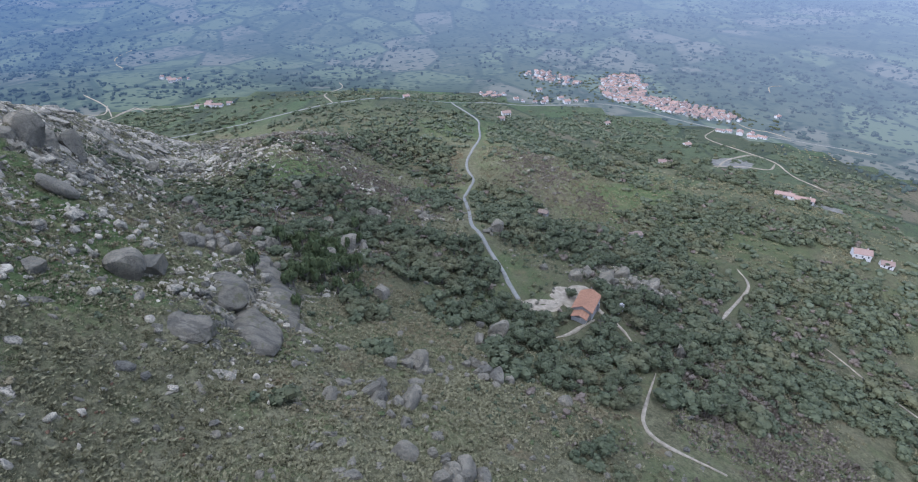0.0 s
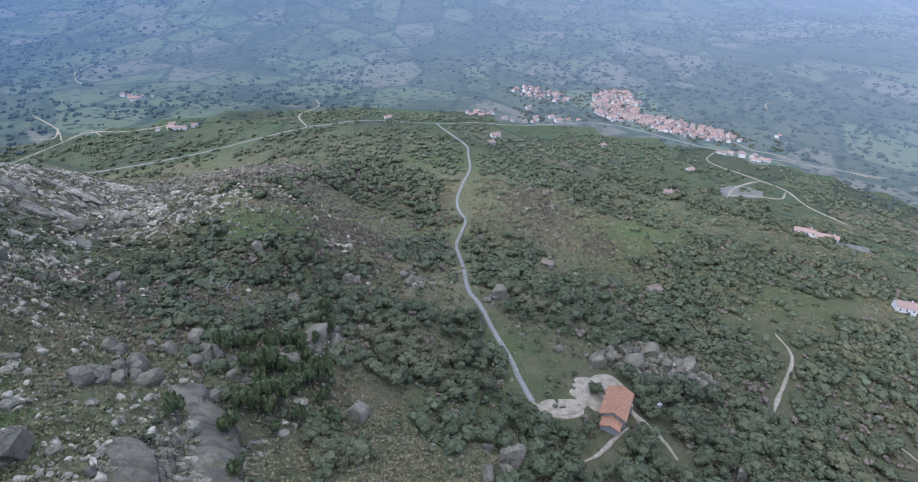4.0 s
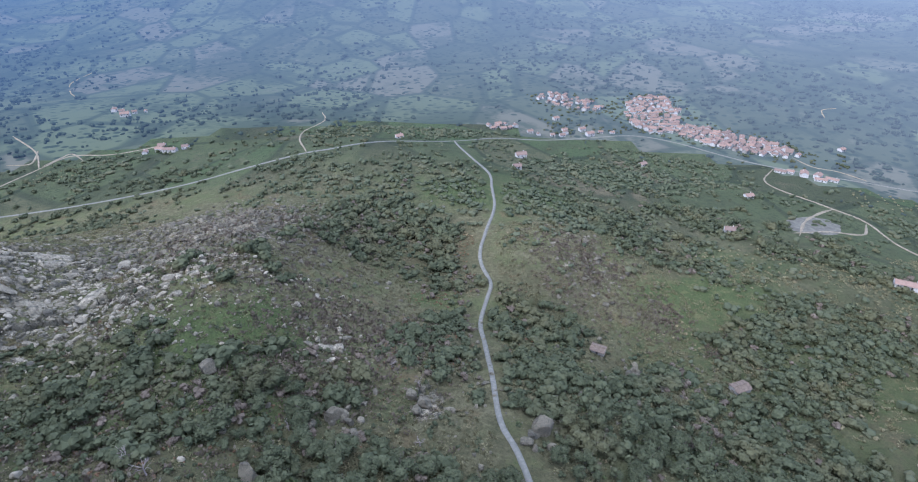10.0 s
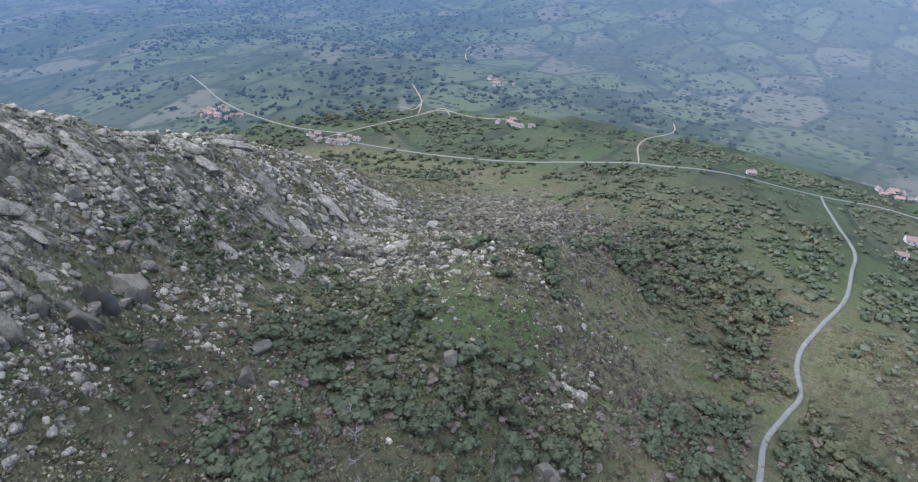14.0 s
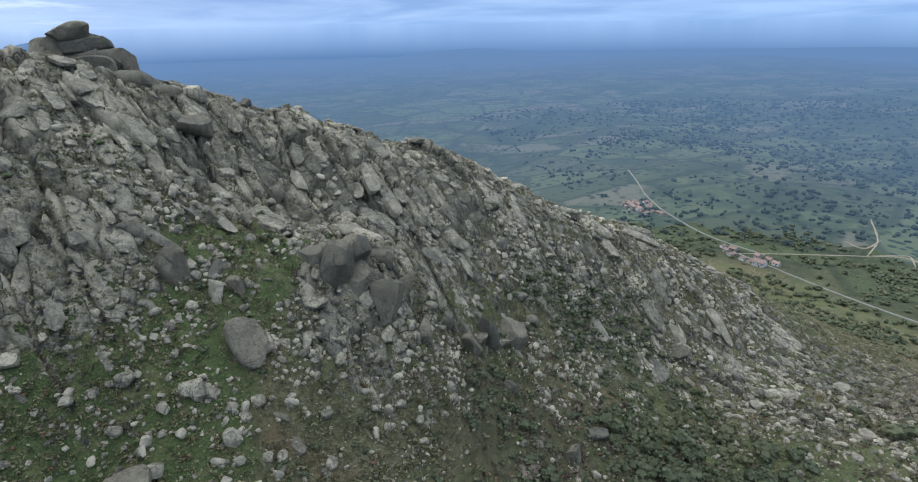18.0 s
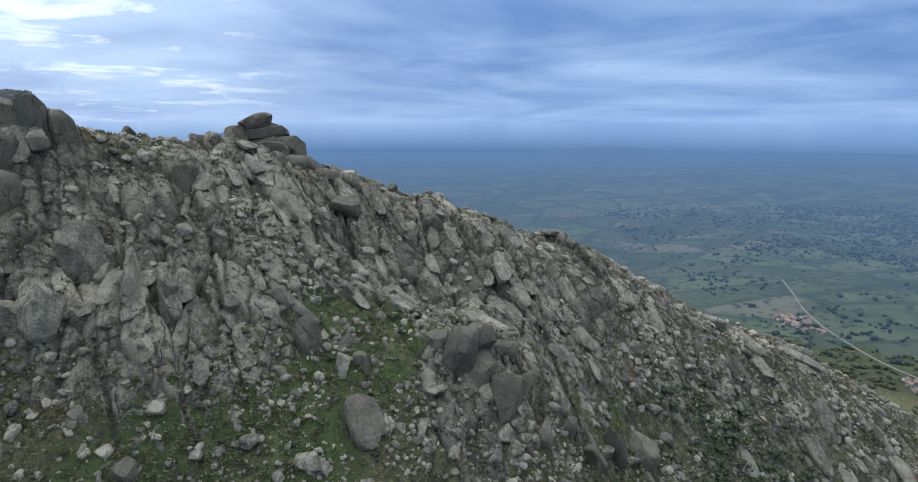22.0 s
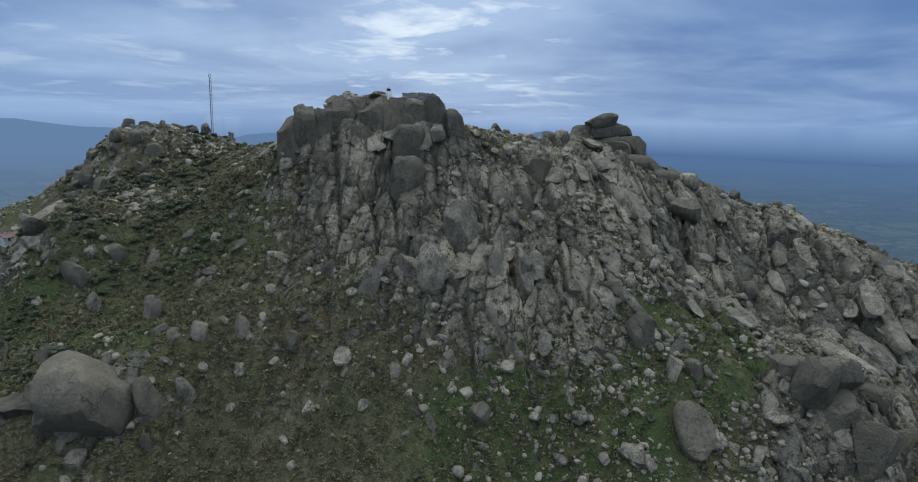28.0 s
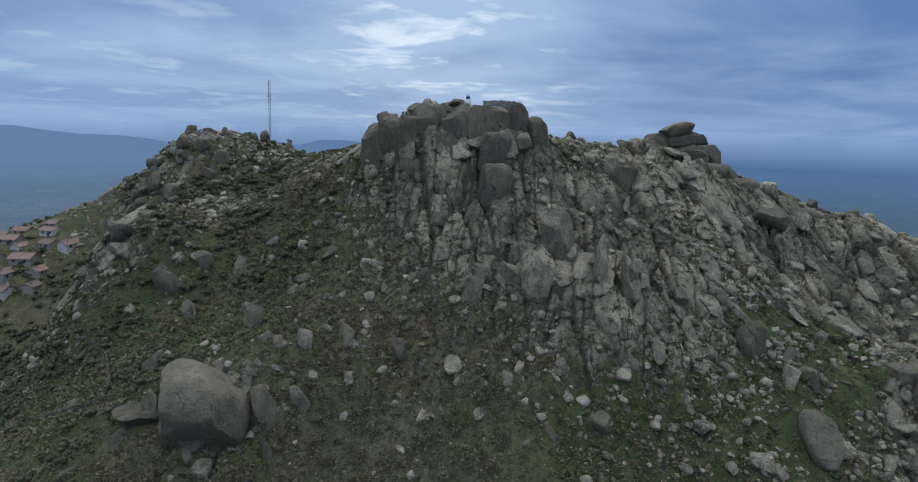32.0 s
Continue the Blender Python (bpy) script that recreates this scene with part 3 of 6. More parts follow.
def smooth_land(x, y):
    out = np.full(np.shape(x), PLAIN)
    for rows, s in ((SWELLS, 260), (HILLS, 100), (KNOLLS, 42), (CRAGS, 17), (TEETH, 9)):
        for cx, cy, h in rows:
            out = out + h * np.exp(-((x - cx) ** 2 + (y - cy) ** 2) / (2 * s * s))
    return out + blobs(x, y, FARHILLS) + blobs(x, y, VIEW_FITS)


def rockiness(x, y):
    return np.clip(blobs(x, y, ROCKY), 0, 1) * (1 - 0.7 * np.clip(blobs(x, y, LUSH), 0, 1))


JOINTS = ((12.0, 4.2, 5), (5.0, 2.1, 6), (2.4, 0.9, 7))   # cell size, relief, seed


def joint_axes(x, y):
    """Coordinates down and across the fall line of the cliffs, a little warped."""
    ux, uy = 0.82 * x + 0.57 * y, 0.82 * y - 0.57 * x
    return (ux + 3.0 * fbm(x, y, 8, 51, 2)) * 0.42, uy + 2.4 * fbm(x, y, 8, 61, 2)


def joints(x, y):
    """How close a place is to an open joint, and a tone for its block."""
    wx, wy = joint_axes(x, y)
    gap, tone = np.zeros(x.shape), np.zeros(x.shape)
    for (size, amp, seed), wide, share in zip(JOINTS[:2], (0.10, 0.14), (0.5, 0.5)):
        d1, d2, cv, ox, oy = worley(wx, wy, size, seed)
        gap = np.maximum(gap, np.clip(1 - (d2 - d1) / wide, 0, 1))
        tone = tone + share * cv
    return gap, tone


def land(x, y):
    """Height of the ground, with its broken rock and tussocks."""
    x, y = np.asarray(x, float), np.asarray(y, float)
    z = smooth_land(x, y)
    r = rockiness(x, y)
    near = np.exp(-(((x + 60) / 330) ** 2 + ((y - 150) / 330) ** 2) ** 2)
    z = z + (fbm(x, y, 26, 3) - 0.5) * 4.0 * near + (fbm(x, y, 5, 9, 3) - 0.5) * 1.1 * near
    z = z + (fbm(x, y, 320, 31) - 0.5) * 26 * (1 - near) * np.clip((np.hypot(x + 40, y - 130) - 350) / 500, 0, 1)
    top = 1 - 0.8 * np.clip(blobs(x, y, [(-138, 42, 7, 12, 1.0), (-165, 75, 10, 14, 0.5), (-140, -55, 12, 10, 0.4)]), 0, 1)
    wx, wy = joint_axes(x, y)
    for size, amp, seed in JOINTS:
        d1, d2, cv, ox, oy = worley(wx, wy, size, seed)
        edge = np.clip((d2 - d1) / 0.20, 0, 1)
        block = (cv - 0.45) + 0.5 * (cv - 0.5) * ox + 0.4 * (0.5 - cv) * oy - 0.35 * d1 * d1 - 0.75 * (1 - edge) ** 2
        z = z + amp * r * top * block
    return z


def land1(x, y):
    return float(land(np.array([x]), np.array([y]))[0])


def axis(lo, hi, step, far_lo, far_hi, grow=1.05):
    core = list(np.arange(lo, hi + step / 2, step))
    up, s = [], step
    while (up[-1] if up else hi) < far_hi:
        s *= grow
        up.append((up[-1] if up else hi) + s)
    down, s = [], step
    while (down[-1] if down else lo) > far_lo:
        s *= grow
        down.append((down[-1] if down else lo) - s)
    return np.array(down[::-1] + core + up)


def mesh_np(name, verts, faces, mat, smooth=False):
    me = bpy.data.meshes.new(name)
    verts, faces = np.asarray(verts, np.float32), np.asarray(faces, np.int32)
    n, k = faces.shape
    me.vertices.add(len(verts))
    me.vertices.foreach_set("co", verts.ravel())
    me.loops.add(n * k)
    me.loops.foreach_set("vertex_index", faces.ravel())
    me.polygons.add(n)
    me.polygons.foreach_set("loop_start", np.arange(0, n * k, k, dtype=np.int32))
    me.polygons.foreach_set("loop_total", np.full(n, k, np.int32))
    me.polygons.foreach_set("use_smooth", np.full(n, smooth))
    for one in (mat if isinstance(mat, (list, tuple)) else [mat]):
        me.materials.append(one)
    me.update(calc_edges=True)
    return me


def build_ground():
    xs, ys = axis(-232, 100, 1.0, -4700, 4700, 1.09), axis(-62, 318, 1.0, -4600, 4800, 1.09)
    # twice as fine over the cliffs
    for lo, hi in ((-188, -84),):
        xs = np.unique(np.concatenate([xs, (xs[:-1] + xs[1:])[(xs[:-1] > lo) & (xs[1:] < hi)] / 2]))
    for lo, hi in ((2, 186),):
        ys = np.unique(np.concatenate([ys, (ys[:-1] + ys[1:])[(ys[:-1] > lo) & (ys[1:] < hi)] / 2]))
    X, Y = np.meshgrid(xs, ys, indexing="ij")
    Z = land(X.ravel(), Y.ravel()).reshape(X.shape)
    nx, ny = X.shape
    i, j = np.meshgrid(np.arange(nx - 1), np.arange(ny - 1), indexing="ij")
    a = (i * ny + j).ravel()
    faces = np.stack([a, a + ny, a + ny + 1, a + 1], 1)
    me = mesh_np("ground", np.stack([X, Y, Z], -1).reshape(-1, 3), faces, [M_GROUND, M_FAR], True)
    x, y = X.ravel(), Y.ravel()
    gz = np.gradient(Z, xs, axis=0), np.gradient(Z, ys, axis=1)
    slope = np.hypot(*gz).ravel()
    d = np.hypot(x + 40, y - 130)
    r = rockiness(x, y)
    masks = {
        "rock": np.clip(0.74 * r + 0.22 * np.clip(slope - 0.9, 0, 1) * (r > 0.15) + 0.14 * (d < 420), 0, 1.0),
        "grass": np.clip(blobs(x, y, LUSH), 0, 1) + 0.12,
        "dry": np.clip(blobs(x, y, DRYISH), 0, 1),
        "field": np.clip((d - 300) / 160, 0, 1) * np.clip((x + y * 0.2 + 120) / 90 + np.clip((y - 490) / 60, 0, 9) + np.clip((d - 400) / 50, 0, 9) + np.clip((-x - 380) / 60, 0, 9), 0, 1),
        "wood": np.clip(wood_density(x, y), 0, 1),
    }
    masks["joint"], masks["tone"] = joints(x, y)
    for name, v in masks.items():
        me.attributes.new(name, "FLOAT", "POINT").data.foreach_set("value", v.astype(np.float32))
    # beyond 600 m the ground takes the material with painted haze
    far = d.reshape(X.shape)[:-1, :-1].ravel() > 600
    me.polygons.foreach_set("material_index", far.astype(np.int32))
    tagged(new("ground", me), "granite hillside with heath, grass and fields on the plain", "ground", kind="structure")


WOODS = [
    (110, 150, 55, 45, 0.42), (165, 250, 75, 60, 0.50), (60, 290, 45, 45, 0.34), (-40, 300, 40, 45, 0.12), (225, 340, 60, 60, 0.38), (30, 175, 40, 30, 0.36), (-30, 160, 30, 26, 0.36), (150, 470, 80, 50, 0.14), (-120, 250, 30, 24, 0.08), (-85, 212, 22, 20, 0.45), (-95, 184, 18, 14, 0.45), (76, 186, 24, 16, 0.45),
    (-22, 205, 24, 30, 0.46), (-50, 180, 11, 26, 0.95), (-330, 470, 70, 40, 0.25), (-46, 412, 30, 22, 1.6), (-66, 446, 26, 18, 1.3), (-18, 386, 16, 16, 1.2), (-13, 310, 11, 18, 1.1),
    (38, 354, 13, 18, 1.2), (22, 328, 7, 12, 0.9), (103, 430, 14, 16, 1.3), (113, 404, 9, 12, 1.1), (203, 442, 8, 8, 1.4), (160, 338, 26, 14, 0.9),
    (134, 312, 22, 12, 0.9), (198, 356, 26, 14, 0.8), (44, 270, 16, 14, 1.0), (45, 245, 18, 16, 0.7), (-47, 258, 12, 10, 0.9), (-93, 249, 14, 9, 0.9), (-59, 270, 8, 6, 0.8),
    (95, 236, 34, 18, 0.9), (150, 205, 50, 34, 0.9), (32, 104, 14, 14, 0.8), (240, 400, 40, 24, 0.5), (230, 330, 40, 20, 0.7),
    (75, 165, 14, 12, 0.4), (118, 150, 22, 16, 0.5), (28, 150, 14, 14, 0.7), (-105, 196, 22, 9, 0.9), (-72, 225, 22, 14, 0.4), (-112, 214, 16, 16, 0.5), (-30, 235, 18, 18, 0.42), (-95, -14, 8, 10, 0.5),
]


def wood_density(x, y):
    return blobs(x, y, WOODS)


build_ground()


# ---- helpers for things ----
def part(name, me, parent, label="", m=None):
    """One mesh object under a thing or a part."""
    ob = new(name, me)
    ob.parent = parent
    if m is not None:
        ob.matrix_basis = m
    return tagged(ob, label)


def from_bm(name, bm, mat, smooth=False):
    me = bpy.data.meshes.new(name)
    bm.to_mesh(me)
    bm.free()
    me.materials.append(mat)
    if smooth:
        me.polygons.foreach_set("use_smooth", [True] * len(me.polygons))
    return me


def box_bm(bm, x0, x1, y0, y1, z0, z1):
    v = [bm.verts.new(p) for p in ((x0, y0, z0), (x1, y0, z0), (x1, y1, z0), (x0, y1, z0), (x0, y0, z1), (x1, y0, z1), (x1, y1, z1), (x0, y1, z1))]
    for f in ((3, 2, 1, 0), (4, 5, 6, 7), (0, 1, 5, 4), (1, 2, 6, 5), (2, 3, 7, 6), (3, 0, 4, 7)):
        bm.faces.new([v[i] for i in f])


def box(name, size, mat, at=(0, 0, 0)):
    bm = bmesh.new()
    sx, sy, sz = size
    box_bm(bm, at[0] - sx / 2, at[0] + sx / 2, at[1] - sy / 2, at[1] + sy / 2, at[2], at[2] + sz)
    return from_bm(name, bm, mat)


def ico(sub):
    bm = bmesh.new()
    bmesh.ops.create_icosphere(bm, subdivisions=sub, radius=1.0)
    v = np.array([p.co[:] for p in bm.verts])
    f = np.array([[q.index for q in p.verts] for p in bm.faces])
    bm.free()
    return v, f


ICO1, ICO2, ICO3, ICO4 = ico(1), ico(2), ico(3), ico(4)


def rock_shape(seed, base, cuts=9, lo=0.55, hi=0.92, rough=0.07, boxy=0.0):
    """A granite block: a ball cut by joint planes, then weathered."""
    rs = np.random.RandomState(seed)
    v, f = base
    v = v.copy()
    if boxy:
        v = np.sign(v) * np.abs(v) ** (1 - boxy)
        v /= np.abs(v).max()
    for _ in range(cuts):
        n = rs.normal(size=3)
        n /= np.linalg.norm(n)
        over = np.maximum(v @ n - rs.uniform(lo, hi), 0)
        v -= 0.97 * over[:, None] * n
    for freq, amp in ((1.6, rough), (4.0, rough * 0.45)):
        ph = rs.rand(3, 3) * 6
        w = np.stack([np.sin(v @ rs.normal(size=3) * freq * 2 + ph[i, 0]) * np.sin(v @ rs.normal(size=3) * freq * 2 + ph[i, 1]) for i in range(3)], 1)
        v += amp * w
    return v, f


def scatter_join(name, shapes, spots, mat, label, category, smooth=False):
    """Many small pieces as one mesh. spots: x, y, z, sx, sy, sz, yaw, lean_x, lean_y, shape."""
    vs, fs, n0 = [], [], 0
    for x, y, z, sx, sy, sz, yaw, lx, ly, k in spots:
        v, f = shapes[int(k) % len(shapes)]
        R = np.array(Euler((lx, ly, yaw)).to_matrix())
        vs.append((v * (sx, sy, sz)) @ R.T + (x, y, z))
        fs.append(f + n0)
        n0 += len(v)
    if not vs:
        return None
    ob = new(name, mesh_np(name, np.concatenate(vs), np.concatenate(fs), mat, smooth))
    return tagged(ob, label, category, kind="stuff")


def crisp(name, v, f, mat, angle=0.42):
    """A mesh with soft faces and sharp joint edges."""
    me = mesh_np(name, v, f, mat, True)
    me.set_sharp_from_angle(angle=angle)
    return me


def slab_spots(seed, n, box_, dens, lo, hi, long=(1.0, 2.2), wide=(0.5, 1.0), thick=(0.5, 0.9), sink=0.62, power=2.2, turn=0.25, lean=0.2, lay=0.78):
    """Blocks bedded in the slope: long side down the fall line, flat face along the ground."""
    rs = np.random.RandomState(seed)
    x0, x1, y0, y1 = box_
    x, y = rs.uniform(x0, x1, n * 6), rs.uniform(y0, y1, n * 6)
    keep = rs.rand(n * 6) < dens(x, y)
    x, y = x[keep][:n], y[keep][:n]
    m = len(x)
    s = lo + (hi - lo) * rs.rand(m) ** power
    S = np.stack([s * rs.uniform(*long, m), s * rs.uniform(*wide, m), s * rs.uniform(*thick, m)], 1) / 2
    gx = (smooth_land(x + 3, y) - smooth_land(x - 3, y)) / 6
    gy = (smooth_land(x, y + 3) - smooth_land(x, y - 3)) / 6
    nrm = np.stack([-gx * lay, -gy * lay, np.ones(m)], 1) + rs.normal(0, lean, (m, 3))
    nrm /= np.linalg.norm(nrm, axis=1, keepdims=True)
    a = np.arctan2(-gy, -gx) + rs.normal(0, turn, m)
    d = np.stack([np.cos(a), np.sin(a), np.zeros(m)], 1)
    d -= nrm * (d * nrm).sum(1, keepdims=True)
    d /= np.linalg.norm(d, axis=1, keepdims=True)
    R = np.stack([d, np.cross(nrm, d), nrm], 2)
    P = np.stack([x, y, land(x, y)], 1) + nrm * (S[:, 2] * (1 - 2 * sink))[:, None]
    return P, S, R, rs.randint(0, 10, m)


def scatter_slabs(name, shapes, spots_, mat, label, category, angle=0.42):
    P, S, R, K = spots_
    vs, fs, n0 = [], [], 0
    for k, (v, f) in enumerate(shapes):
        sel = K == k
        q = np.einsum("nij,nvj->nvi", R[sel], v[None] * S[sel][:, None, :]) + P[sel][:, None, :]
        c = len(q)
        vs.append(q.reshape(-1, 3))
        fs.append((f[None] + (np.arange(c) * len(v))[:, None, None]).reshape(-1, 3) + n0)
        n0 += c * len(v)
    return tagged(new(name, crisp(name, np.concatenate(vs), np.concatenate(fs), mat, angle)), label, category, kind="stuff")


# ---- roads and tracks ----
def smooth_line(pts, step=3.0):
    """A Catmull-Rom line through the points, in even steps."""
    p = [Vector(q) for q in pts]
    p = [2 * p[0] - p[1]] + p + [2 * p[-1] - p[-2]]
    out = []
    for i in range(1, len(p) - 2):
        n = max(2, int((p[i + 1] - p[i]).length / step))
        for k in range(n):
            t = k / n
            out.append(0.5 * (2 * p[i] + (p[i + 1] - p[i - 1]) * t + (2 * p[i - 1] - 5 * p[i] + 4 * p[i + 1] - p[i + 2]) * t * t + (3 * p[i] - p[i - 1] - 3 * p[i + 1] + p[i + 2]) * t ** 3))
    out.append(p[-2])
    return np.array([q[:] for q in out])


def strip(name, pts, width, mat, label, lift=0.3, wobble=0.0, seed=0, category="road"):
    """A paved or beaten way draped on the ground, with a low shoulder on both sides."""
    c = smooth_line(pts, 2.5)
    t = np.gradient(c, axis=0)
    t /= np.linalg.norm(t, axis=1, keepdims=True)
    n = np.stack([-t[:, 1], t[:, 0]], 1)
    s = np.arange(len(c)) * 0.35
    w = width * (1 + wobble * (vnoise(s, s * 0 + seed, 77) - 0.5) * 2)
    if mat is M_TRACK:   # beaten ways fade out at their ends
        e = np.minimum(np.arange(len(c)), np.arange(len(c))[::-1])
        w = w * np.clip(0.25 + e * 0.16, 0, 1)
    off = np.array([-0.62, -0.5, 0.0, 0.5, 0.62])
    P = c[:, None, :] + n[:, None, :] * (off[None, :, None] * w[:, None, None])
    z = land(P[..., 0].ravel(), P[..., 1].ravel()).reshape(P.shape[:2])
    mid = np.maximum(z.max(1), 0 * z.max(1) + z.mean(1)) + lift
    k = np.ones(5) / 5
    mid = np.maximum(np.convolve(np.pad(mid, 2, mode="edge"), k, "valid"), z[:, 1:4].max(1) + 0.12)
    Z = np.stack([np.minimum(z[:, 0], mid) - 0.6, mid, mid + 0.05, mid, np.minimum(z[:, 4], mid) - 0.6], 1)
    V = np.concatenate([P, Z[..., None]], -1).reshape(-1, 3)
    m = len(c)
    f = np.array([(i * 5 + j, i * 5 + j + 1, (i + 1) * 5 + j + 1, (i + 1) * 5 + j) for i in range(m - 1) for j in range(4)])
    tagged(new(name, mesh_np(name, V, f[:, ::-1], mat, True)), label, category, kind="structure")
    return c


MAIN = [(25, 186), (22, 196), (20, 206), (15, 223), (11, 240), (7, 254), (6, 280), (5, 304), (4, 330), (8, 352), (11, 366), (7, 383), (7, 397), (11, 416), (19, 456), (20, 498), (20, 531), (9, 574), (-2, 630), (-7, 664)]
CROSS = [(-420, 498), (-363, 507), (-274, 519), (-208, 528), (-168, 540), (-129, 556), (-100, 570), (-50, 620), (-7, 664), (33, 700), (90, 712), (150, 728), (200, 738), (243, 720), (308, 656), (393, 612), (470, 575)]
ROUTES = []
ROUTES.append(strip("road", MAIN, 1.85, M_ROAD, "narrow grey asphalt lane winding across the heath"))
ROUTES.append(strip("road", CROSS, 1.9, M_ROAD, "grey country road between fields and village"))
ROUTES.append(strip("road", [(315, 644), (288, 609), (287, 578), (306, 537), (318, 510), (313, 467), (322, 430)], 1.5, M_TRACK, "pale gravel road past the quarry", wobble=0.2))
ROUTES.append(strip("road", [(-128, 558), (-150, 620), (-163, 690), (-158, 758), (-170, 800)], 1.5, M_TRACK, "pale gravel lane", wobble=0.2))
ROUTES.append(strip("road", [(-420, 498), (-401, 561), (-389, 605), (-378, 637), (-340, 640), (-300, 660)], 1.5, M_TRACK, "pale farm road", wobble=0.2))
ROUTES.append(strip("road", [(-389, 605), (-420, 648), (-470, 690)], 1.5, M_TRACK, "pale farm road", wobble=0.2))
ROUTES.append(strip("road", [(-410, 518), (-470, 502), (-540, 503), (-620, 515), (-760, 560)], 1.8, M_ROAD, "grey country road to the hamlet"))
ROUTES.append(strip("track", [(120, 196), (128, 206), (142, 222), (156, 240), (158, 258)], 1.4, M_TRACK, "pale sandy track between trees", wobble=0.35, seed=3))
ROUTES.append(strip("track", [(74, 96), (60, 105), (56, 114), (62, 128), (70, 143)], 1.0, M_TRACK, "narrow sandy footpath", wobble=0.35, seed=5))
ROUTES.append(strip("track", [(68, 165), (66, 174), (60, 186), (58, 196)], 2.2, M_TRACK, "sandy track beside the chapel", wobble=0.3, seed=6))
ROUTES.append(strip("track", [(37, 162), (43, 166), (49, 172), (56, 178)], 2.2, M_TRACK, "sandy path below the chapel", wobble=0.3, seed=7))
def sand_patch(cx, cy, rx, ry, turn, seed, label, mat=None, name="forecourt"):
    """A trodden sandy area with an uneven rim."""
    n, rings = 48, 8
    a = np.arange(n) * 2 * math.pi / n
    rim = 0.75 + 0.5 * vnoise(np.cos(a) * 2 + 9, np.sin(a) * 2 + 9, seed)
    V = []
    for i in range(1, rings + 1):
        r = i / rings
        u, v = rx * r * rim * np.cos(a), ry * r * rim * np.sin(a)
        x, y = cx + u * math.cos(turn) - v * math.sin(turn), cy + u * math.sin(turn) + v * math.cos(turn)
        V.append(np.stack([x, y, land(x, y) + (0.28 if i < rings else -0.3)], 1))
    f = [((i * n + j), (i * n + (j + 1) % n), ((i + 1) * n + (j + 1) % n), ((i + 1) * n + j)) for i in range(rings - 1) for j in range(n)]
    tagged(new(name, mesh_np(name, np.concatenate(V), np.array(f)[:, ::-1], mat or M_TRACK, True)), label, name, kind="structure")


sand_patch(35.5, 185.5, 11.0, 4.6, 0.25, 91, "pale sandy approach of the chapel")
sand_patch(49.0, 194.5, 11.0, 8.0, 0.5, 92, "pale sandy forecourt before the chapel")
ROUTES.append(strip("track", [(24, 187), (30, 183), (38, 184), (45, 190), (50, 200), (57, 203), (62, 197)], 3.4, M_TRACK, "pale sandy forecourt of the chapel", wobble=0.3, seed=8))
sand_patch(266, 494, 30, 15, 0.4, 93, "bare grey granite floor of the quarry", M_GRAVEL, "quarry")
sand_patch(286, 386, 26, 8, -0.5, 94, "bare stony yard beside the long barns", M_GRAVEL, "yard")
ROUTES.append(strip("track", [(240, 470), (262, 500), (285, 520), (306, 534)], 1.8, M_TRACK, "pale quarry floor", wobble=0.4, seed=9))
ROUTES.append(strip("track", [(238, 475), (270, 482), (296, 482), (315, 505)], 1.8, M_TRACK, "pale quarry floor", wobble=0.4, seed=10))
ROUTES.append(strip("track", [(190, 130), (175, 165), (165, 190)], 0.6, M_TRACK, "pale footpath", wobble=0.3, seed=11))

for k, pts in enumerate(([(-597, 1068), (-599, 1033), (-594, 987), (-558, 929), (-528, 893)], [(-425, 614), (-405, 618), (-419, 651)], [(-390, 611), (-385, 634), (-381, 643), (-361, 626)], [(457, 797), (470, 826), (492, 832)], [(440, 587), (450, 579), (462, 572)], [(354, 679), (362, 654), (381, 642), (395, 618)])):
    ROUTES.append(strip("road", pts, 1.6, M_TRACK, "pale farm track on the plain", wobble=0.3, seed=20 + k))
ALL_ROUTES = np.concatenate(ROUTES)


def clear_of_roads(x, y, gap=4.0):
    return np.min((ALL_ROUTES[:, 0] - x) ** 2 + (ALL_ROUTES[:, 1] - y) ** 2) > gap * gap


